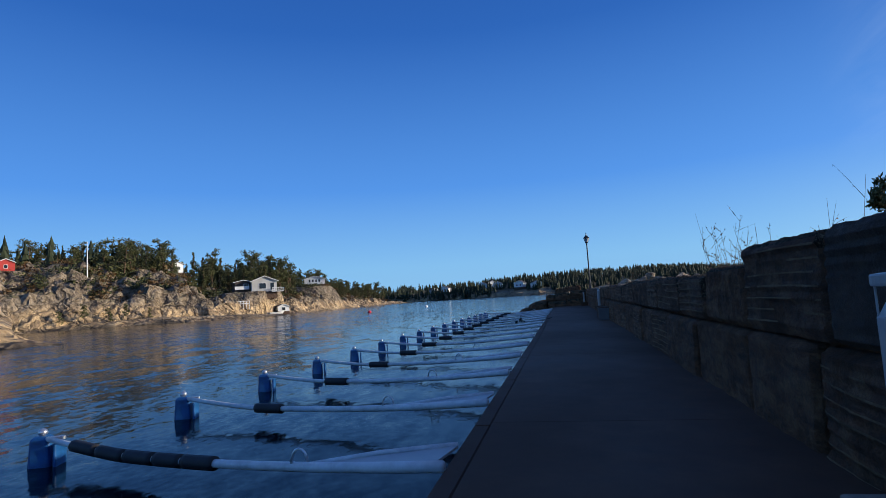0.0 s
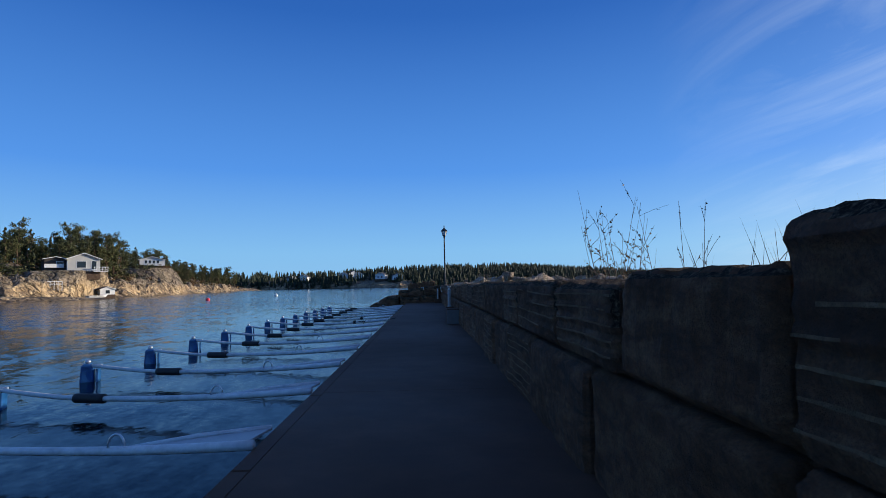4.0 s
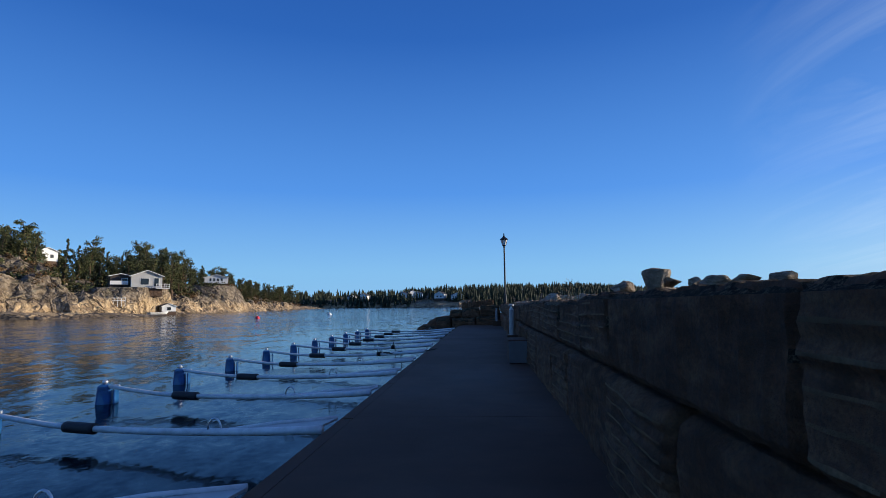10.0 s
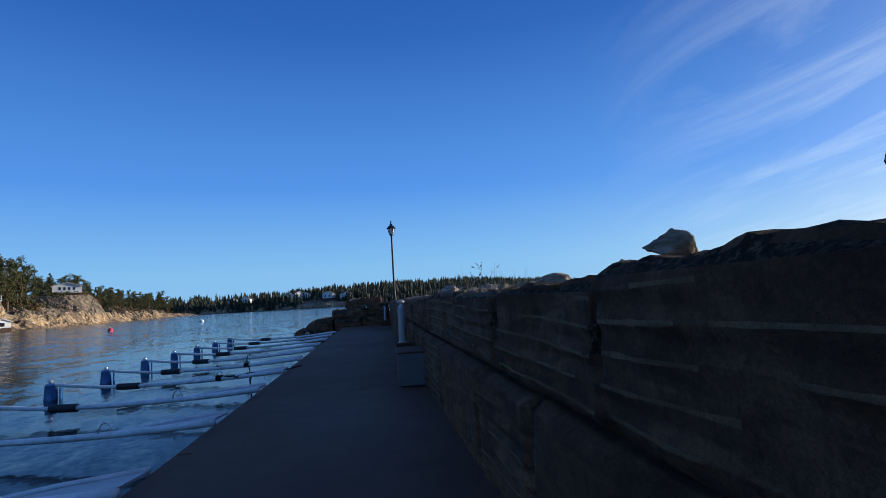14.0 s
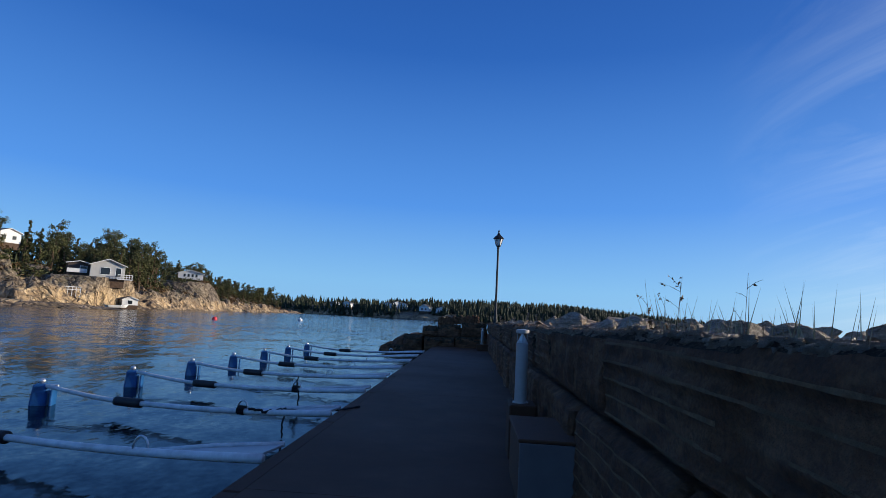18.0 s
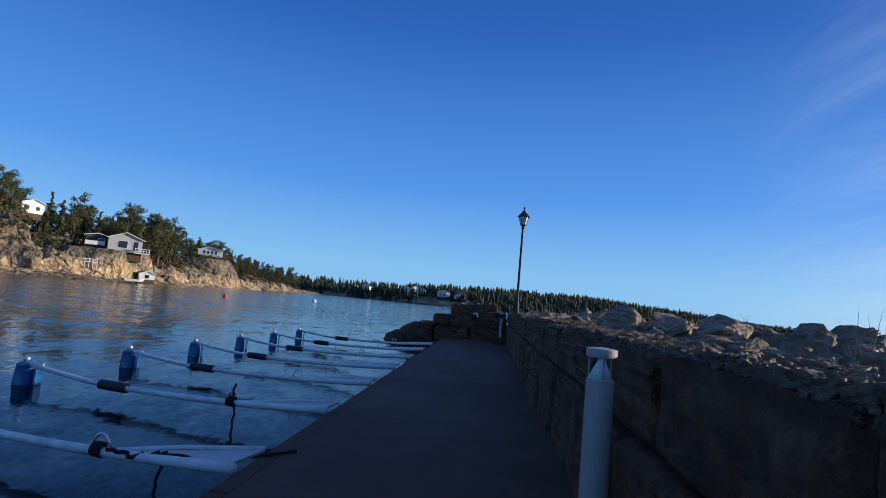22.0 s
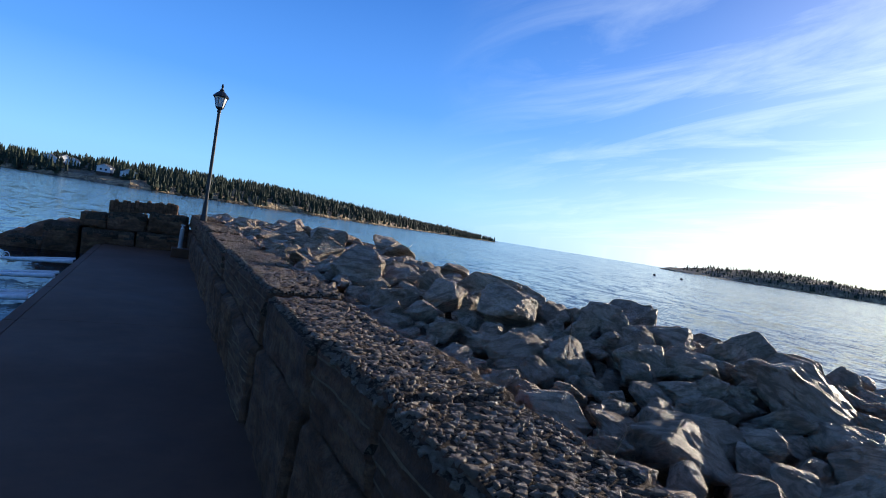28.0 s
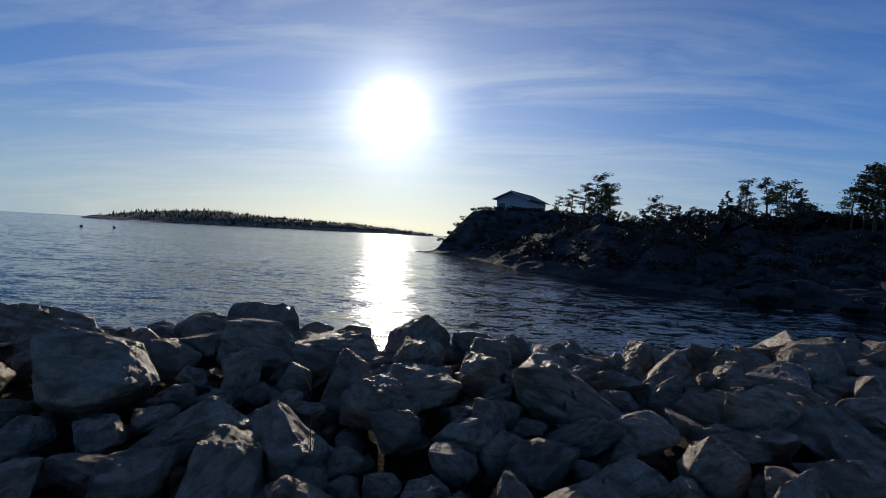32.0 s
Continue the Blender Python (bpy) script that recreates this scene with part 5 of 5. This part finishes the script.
# pines on the eastern headland, dark against the sun
for b_, d_, h in [(99.6, 100, 4.6), (102.2, 92, 6.6), (103.8, 90, 8.6), (104.8, 95, 7.6), (101.0, 88, 4.8), (107.0, 90, 4.6), (109.2, 86, 6.2), (110.6, 84, 5.2), (108.2, 80, 3.4), (114.5, 74, 3.6), (116.8, 72, 6.0), (118.6, 70, 5.6), (120.0, 70, 6.4), (121.2, 72, 4.0), (124.2, 66, 4.0), (125.6, 64, 6.8), (127.2, 62, 8.6), (128.6, 60, 9.0), (130, 62, 8.0), (132, 60, 8.0), (117.6, 76, 4.4), (105.6, 86, 3.6), (100.6, 84, 3.4), (101.6, 82, 3.8), (102.8, 80, 5.6), (103.3, 84, 6.6), (104.2, 82, 6.0), (104.6, 86, 6.6), (105.2, 82, 4.4), (106.3, 84, 3.2), (108.6, 82, 4.4), (109.8, 80, 3.6), (111.4, 78, 3.4), (112.4, 76, 2.4), (113.6, 72, 2.6), (115.4, 70, 3.2), (116.2, 68, 3.8), (118.2, 66, 4.0), (119.4, 66, 4.4), (120.6, 66, 4.4), (123.0, 62, 3.0), (124.8, 60, 4.6), (126.4, 60, 6.6), (127.8, 58, 7.4), (129.2, 58, 7.6)]:
    a_ = radians(b_ - 4.8)
    x, y = -0.5 + d_ * math.sin(a_), 31.6 + d_ * math.cos(a_)
    s = near(RIGHT, x, y)
    tree(x, y, s[2] - 0.3, h * 0.85, rt, "pine" if h > 4.2 or rt.random() < 0.5 else "spruce", "dark wind-bent pine against the bright sky", "trees on the headland", 1.6)
s = near(RIGHT, -0.5 + 56 * math.sin(radians(123)), 31.6 + 56 * math.cos(radians(123)))
verts, faces = [], []
leaf_cloud(verts, faces, Vector((s[0], s[1], s[2] + 1.1)), 1.0, 220, 0.16, rt, 1.1)
tagged(mesh_ob("autumn_bush", verts, faces, M_STRAW), "yellow autumn bush on the headland", "bush")


# ---- houses ----


def gable_house(name, x, y, z, rz, w, d, h, rise, wall_mat, label, windows, over=0.45, plinth=2.0):
    """The gable looks along local -y. windows: (x, z, width, height) on the gable."""
    root = thing(name, x, y, z, label, "house")
    root.rotation_euler = (0, 0, rz)
    bm = bmesh.new()
    prof = [(-w / 2, 0), (w / 2, 0), (w / 2, h), (0, h + rise), (-w / 2, h)]
    front = [bm.verts.new((px, -d / 2, pz)) for px, pz in prof]
    back = [bm.verts.new((px, d / 2, pz)) for px, pz in prof]
    bm.faces.new(front)
    bm.faces.new(back[::-1])
    for k in range(5):
        bm.faces.new((front[k], back[k], back[(k + 1) % 5], front[(k + 1) % 5]))
    part("wall", bm, wall_mat, root)
    for sgn in (-1, 1):
        bm = bmesh.new()
        ex, ez = sgn * (w / 2 + over), h - over * rise / (w / 2)
        pts = [(0, h + rise), (ex, ez)]
        t = 0.16
        vs = []
        for yy in (-d / 2 - over, d / 2 + over):
            for px, pz in pts:
                vs.append(bm.verts.new((px, yy, pz + 0.02)))
                vs.append(bm.verts.new((px, yy, pz + 0.02 + t)))
        for q in ((1, 3, 7, 5), (0, 4, 6, 2), (0, 2, 3, 1), (4, 5, 7, 6), (2, 6, 7, 3), (0, 1, 5, 4)):
            bm.faces.new([vs[i] for i in q])
        bmesh.ops.recalc_face_normals(bm, faces=bm.faces[:])
        roof = part("roof", bm, M_ROOF, root)
        bm = bmesh.new()
        tube(bm, [(0, -d / 2 - over - 0.03, h + rise + 0.06), (ex, -d / 2 - over - 0.03, ez + 0.06)], 0.11, 4)
        part("bargeboard", bm, M_WHITE_WALL, roof, "white bargeboard")
    for wx, wz, ww, wh in windows:
        bm = bmesh.new()
        box(bm, wx - ww / 2, -d / 2 - 0.05, wz, wx + ww / 2, -d / 2 + 0.04, wz + wh)
        win = part("window", bm, M_WHITE_WALL, root, "white window frame")
        bm = bmesh.new()
        box(bm, wx - ww / 2 + 0.09, -d / 2 - 0.065, wz + 0.09, wx + ww / 2 - 0.09, -d / 2 - 0.045, wz + wh - 0.09)
        part("pane", bm, M_WINDOW, win)
    bm = bmesh.new()
    box(bm, -w / 2 - 0.05, -d / 2 - 0.05, -plinth, w / 2 + 0.05, d / 2 + 0.05, 0.02)
    part("plinth", bm, M_GRANITE, root)
    return root


def facing(x, y, ex=-1.6, ey=14.0):
    return math.atan2(y - ey, x - ex) - math.pi / 2


ha = gable_house("house", HOUSE_A[0], HOUSE_A[1], HOUSE_A[2] + 0.2, facing(*HOUSE_A[:2]) + 0.12, 6.8, 9.0, 3.0, 1.35, M_GREY_WALL, "pale grey wooden house with white trim above the rocks", [(-0.5, 0.8, 2.0, 1.7), (2.1, 0.4, 1.2, 2.2)])
bm = bmesh.new()
box(bm, 1.9, -5.6, -0.1, 5.0, -2.5, 0.1)
for k in range(6):
    box(bm, 1.95 + k * 0.58, -5.6, 0.1, 2.03 + k * 0.58, -5.5, 1.0)
box(bm, 1.9, -5.62, 0.95, 5.0, -5.5, 1.08)
box(bm, 1.9, -5.62, 0.45, 5.0, -5.54, 0.55)
part("balcony", bm, M_WHITE_WALL, ha, "white railed balcony")
wing = gable_house("house", HOUSE_A[0] - 4.4, HOUSE_A[1] - 3.2, HOUSE_A[2] + 0.6, facing(*HOUSE_A[:2]) + 0.12, 4.4, 6.0, 2.6, 0.5, M_DARK_WALL, "dark brown wooden annexe with a pale balcony front", [(0.8, 0.9, 1.4, 1.2)])
bm = bmesh.new()
box(bm, -2.3, -3.9, 0.5, 1.5, -3.7, 1.4)
part("balcony", bm, M_WHITE_WALL, wing, "pale balcony front")
hb = gable_house("house", HOUSE_B[0], HOUSE_B[1], HOUSE_B[2] + 1.1, facing(*HOUSE_B[:2]), 8.8, 8.0, 2.5, 1.2, M_WHITE_WALL, "low white wooden house on the ridge", [(-2.2, 1.0, 0.9, 1.3), (-0.8, 1.0, 0.9, 1.3), (0.6, 1.0, 0.9, 1.3), (2.0, 1.0, 0.9, 1.3)])
sc = near(LEFT, HOUSE_C[0], HOUSE_C[1])
hc = gable_house("house", HOUSE_C[0], HOUSE_C[1], max(sc[2], HOUSE_C[2]) - 0.2, facing(*HOUSE_C[:2]) + 0.5, 6.5, 7.0, 3.2, 1.2, M_WHITE_WALL, "white house half hidden among the trees on the hill", [(-1.6, 1, 1.3, 1.3), (1.4, 1, 1.3, 1.3)])
hut_rz = facing(HUT[0], HUT[1], -0.5, 31.6)
hut = gable_house("cabin", HUT[0], HUT[1], HUT[2], hut_rz - 0.35, 5.6, 10.0, 2.9, 1.2, M_GREY_WALL, "grey wooden cabin on the headland, in shade", [(-1.8, 0.9, 1.4, 1.3)], 0.6)
bm = bmesh.new()
box(bm, -6.6, -5.6, -0.6, -3.5, -1.0, -0.3)
for k in range(6):
    box(bm, -6.6 + k * 0.58, -5.6, -0.3, -6.52 + k * 0.58, -5.5, 0.75)
box(bm, -6.6, -5.62, 0.68, -3.5, -5.5, 0.8)
part("terrace", bm, M_GREY_WALL, hut, "railed terrace")

# boathouse, white boat and fence at the foot of the rocks
s = near(SPIT, -86, 136)
bh = gable_house("boathouse", *west(-86.5, 146.0), 1.3, facing(-86, 146) + 0.2, 3.3, 3.4, 1.3, 0.65, M_WHITE_WALL, "small white boathouse at the water's edge", [(0, 0.2, 1.1, 1.0)], 0.2, 1.2)
bm = bmesh.new()
prof = [(-2.6, 0.0, 0.55), (-2.0, 0.75, 0.5), (1.2, 0.8, 0.5), (2.8, 0.0, 0.75), (1.2, -0.8, 0.5), (-2.0, -0.75, 0.5)]
topv = [bm.verts.new(p) for p in prof]
lowv = [bm.verts.new((p[0] * 0.8, p[1] * 0.45, 0)) for p in prof]
bm.faces.new(lowv[::-1])
for k in range(6):
    bm.faces.new((lowv[k], lowv[(k + 1) % 6], topv[(k + 1) % 6], topv[k]))
inn = [bm.verts.new((p[0] * 0.9, p[1] * 0.85, p[2] - 0.2)) for p in prof]
for k in range(6):
    bm.faces.new((topv[k], topv[(k + 1) % 6], inn[(k + 1) % 6], inn[k]))
bm.faces.new(inn)
boat = part("rowing_boat", bm, M_WHITE_WALL)
boat.location, boat.rotation_euler = west(-83.6, 137.5, 0.7), (0, 0, 1.0)
tagged(boat, "white open boat drawn up at the rocks", "boat")
for (x, y, z, ln, rz, lab) in [(-89.5, 129.0, 3.6, 6.0, 0.75, "white picket railing on the rock terrace"), (-93.0, 117.5, 2.4, 7.0, 0.8, "grey wooden jetty railing among the rocks")]:
    root = thing("railing", *west(x, y), z, lab, "railing")
    root.rotation_euler = (0, 0, rz)
    for zz in (0.35, 0.95):
        bm = bmesh.new()
        box(bm, -ln / 2, -0.04, zz, ln / 2, 0.04, zz + 0.12)
        part("rail", bm, M_WHITE_WALL, root)
    for k in range(int(ln / 0.75) + 1):
        bm = bmesh.new()
        box(bm, -ln / 2 + k * 0.75, -0.05, -1.6, -ln / 2 + k * 0.75 + 0.1, 0.05, 1.1)
        part("post", bm, M_WHITE_WALL, root)
# flagpole, red shed
s = near(LEFT, *west(-119, 112))
fp = thing("flagpole", s[0], s[1], s[2] - 0.2, "tall white flagpole on the rock", "flagpole")
bm = bmesh.new()
lathe(bm, [(0.14, 0), (0.11, 5), (0.06, 9.2)], 10)
part("pole", bm, M_WHITE_WALL, fp)
bm = bmesh.new()
lathe(bm, [(0.02, 9.2), (0.14, 9.3), (0.14, 9.4), (0.02, 9.5)], 10)
part("knob", bm, M_WHITE_WALL, fp)
s = near(LEFT, *west(-131, 100))
gable_house("shed", s[0], s[1], s[2], facing(s[0], s[1]), 3.4, 3.0, 2.0, 0.8, M_RED, "small red shed among the pines", [(0, 0.6, 0.8, 0.9)], 0.2, 1.0)
# scattered houses on the far shore
rh = random.Random(8)
for (x, y) in [(-75, 480), (-66, 478), (-40, 446), (-24, 430), (-110, 500), (-56, 470), (-125, 510)]:
    s = near(FAR, x, y)
    gable_house("house", s[0], s[1], s[2] + 1.0, facing(s[0], s[1]) + rh.uniform(-0.5, 0.5), 8.0, 7.0, 3.4, 1.8, M_WHITE_WALL, "distant white house among the woods", [(-1.5, 1, 1.3, 1.3), (1.5, 1, 1.3, 1.3)], 0.4, 2.0)

# mooring buoys out in the bay
for (x, y, s, mat, lab) in [(-37.0, 97.0, 0.34, M_BUOY_RED, "round red mooring buoy on the water"), (-33.0, 123.0, 0.42, M_BUOY_WHITE, "white mooring buoy on the water"), (120.0, 135.0, 0.4, M_RUBBER, "small dark marker buoy on the open water"), (126.0, 131.0, 0.4, M_RUBBER, "small dark marker buoy on the open water")]:
    root = thing("mooring_buoy", x, y, WATER_Z, lab, "buoy")
    bm = bmesh.new()
    lathe(bm, [(s * 0.4, -s * 0.6), (s * 0.9, -s * 0.2), (s, s * 0.2), (s * 0.85, s * 0.7), (s * 0.4, s * 1.05), (s * 0.1, s * 1.15)], 16)
    part("body", bm, mat, root, smooth=True)
    bm = bmesh.new()
    lathe(bm, [(s * 0.12, s * 1.1), (s * 0.16, s * 1.4), (s * 0.06, s * 1.5)], 8)
    part("ring", bm, M_STEEL, root)

# ---- plants on and behind the wall ----


def shrub(name, x, y, z, h, seed, label, leaves=30, stems=9, spread=0.35, leaf=0.02, mat=M_DRYLEAF):
    r = random.Random(seed)
    root = thing(name, x, y, z, label, "shrub")
    bm = bmesh.new()
    verts, faces = [], []
    for k in range(stems):
        hh = h * r.uniform(0.4, 1.0) if k else h
        a = r.uniform(0, 6.28)
        tip = Vector((math.cos(a) * spread * hh * r.uniform(0.2, 1), math.sin(a) * spread * hh * r.uniform(0.2, 1), hh))
        base = Vector((math.cos(a) * 0.04, math.sin(a) * 0.04, -0.08))
        mid = base.lerp(tip, 0.5) + Vector((r.uniform(-1, 1), r.uniform(-1, 1), 0)) * 0.05 * hh
        pts = [base, base.lerp(mid, 0.55), mid, mid.lerp(tip, 0.5), tip]
        tube(bm, pts, 0.0045 * (0.5 + hh / 2), 5, 0.25)
        for q in range(5):
            u = r.uniform(0.3, 0.95)
            p = base.lerp(mid, u * 2) if u < 0.5 else mid.lerp(tip, u * 2 - 1)
            d = Vector((r.uniform(-1, 1), r.uniform(-1, 1), r.uniform(0.3, 1.2))).normalized() * hh * r.uniform(0.08, 0.24)
            tube(bm, [p, p + d * 0.5 + Vector((0, 0, 0.01)), p + d], 0.0016 + 0.0008 * hh, 4, 0.4)
            for _ in range(max(1, leaves // (stems * 4))):
                leaf_cloud(verts, faces, p + d * r.uniform(0.3, 1), leaf, 1, leaf, r, 1)
    part("stem", bm, M_TWIG, root)
    if faces:
        ob = mesh_ob("leaves", verts, faces, mat, root)
    return root


def grass_tuft(x, y, z, h, seed, label, n=26, mat=M_STRAW):
    r = random.Random(seed)
    verts, faces = [], []
    for _ in range(n):
        a, l = r.uniform(0, 6.28), h * r.uniform(0.4, 1)
        bx, by = r.gauss(0, 0.1), r.gauss(0, 0.12)
        dx, dy = math.cos(a) * l * 0.22, math.sin(a) * l * 0.22
        w = 0.004 + 0.002 * h
        b = len(verts)
        verts += [(bx - w, by, -0.1), (bx + w, by, -0.1), (bx + dx * 0.4 + w * 0.7, by + dy * 0.4, l * 0.6), (bx + dx * 0.4 - w * 0.7, by + dy * 0.4, l * 0.6), (bx + dx, by + dy, l)]
        faces += [(b, b + 1, b + 2, b + 3), (b + 3, b + 2, b + 4)]
    ob = mesh_ob("grass_tuft", verts, faces, mat)
    ob.location = (x, y, z)
    return tagged(ob, label, "grass", "grass tufts")


shrub("birch_shrub", 1.0, 13.7, slope_z(1.0, 13.7) - 0.3, 2.05, 61, "leggy bare shrub with a few brown leaves behind the wall", 460, 17, 0.34, 0.019)
for k, (x, y, h, leaves, stems, spread, leaf, lab) in enumerate([
        (0.8, 8.6, 1.8, 60, 7, 0.26, 0.014, "tall bare stalks with dry leaves behind the wall"), (1.0, 7.9, 1.35, 40, 5, 0.3, 0.014, "thin dry stalks behind the wall"),
        (1.0, 12.4, 1.6, 40, 3, 0.14, 0.012, "thin dry stalks behind the wall"), (1.0, 11.5, 1.55, 40, 3, 0.14, 0.012, "thin dry stalks behind the wall"),
        (0.72, 27.1, 0.95, 260, 10, 0.36, 0.017, "low shrub with withered leaves beside the wall"), (0.74, 25.6, 0.85, 0, 2, 0.1, 0.02, "two thin dry stalks beside the wall"),
        (0.8, 10.2, 1.2, 20, 4, 0.2, 0.012, "dry stalks behind the wall"), (1.9, 31.9, 0.75, 4, 1, 0.15, 0.012, "small dry stalk between the boulders")]):
    shrub("shrub", x, y, slope_z(x, y) - 0.36, h + 0.1, 62 + k, lab, leaves, stems, spread, leaf)
for k, (x, y, h) in enumerate([(0.62, 9.4, 0.95), (0.66, 10.1, 0.9), (0.7, 11.2, 0.7), (0.66, 8.9, 0.95), (0.7, 12.4, 0.7), (0.64, 14.4, 0.62), (0.7, 14.9, 0.66), (0.66, 7.5, 1.0), (0.9, 7.9, 1.1), (0.66, 25.0, 0.32), (0.68, 25.6, 0.36), (0.66, 26.3, 0.3), (0.7, 26.9, 0.36), (0.66, 27.7, 0.25), (0.68, 24.4, 0.26), (0.9, 30.4, 0.1), (0.8, 38.0, 0.2), (0.9, 43.0, 0.3)]):
    grass_tuft(x, y, slope_z(x, y) - 0.3, h + 0.5, 700 + k, "dry straw-coloured grass beside the wall")
root = thing("pine_sapling", 0.68, 7.6, 1.66, "small bushy pine sapling behind the wall", "tree")
verts, faces = [], []
rs_ = random.Random(5)
bm = bmesh.new()
tube(bm, [(0, 0, -0.2), (0.02, 0, 0.5), (0.0, 0.02, 1.15)], 0.02, 6, 0.3)
for k in range(26):
    u = rs_.uniform(0.1, 1.0)
    a = rs_.uniform(0, 6.28)
    ln = 0.42 * (1.1 - u)
    p = Vector((0, 0, u * 1.1))
    e = p + Vector((math.cos(a) * ln, math.sin(a) * ln, ln * 0.55))
    tube(bm, [p, e], 0.007, 4, 0.5)
    for q in (0.5, 0.8, 1.0):
        leaf_cloud(verts, faces, p.lerp(e, q), 0.07, 22, 0.026, rs_, 1.0)
part("trunk", bm, M_BARK, root)
mesh_ob("crown", verts, faces, M_PINE, root)
root.scale = (0.75, 0.75, 1.1)
copy_thing(root, Matrix.Translation((0.95, 6.4, 1.9)))

# made-up board, added in place of a small unclear shape on the headland
s = near(RIGHT, 40, 3)
bm = bmesh.new()
box(bm, -0.15, -0.04, -0.1, 0.15, 0.04, 0.75, 0.01)
ob = part("plank", bm, M_GREY_WALL)
ob.location, ob.rotation_euler = (s[0], s[1], s[2] + 0.02), (0.15, 0.05, 0.4)
tagged(ob, "pale upright plank, stand-in for a small unclear shape on the rock", "plank")
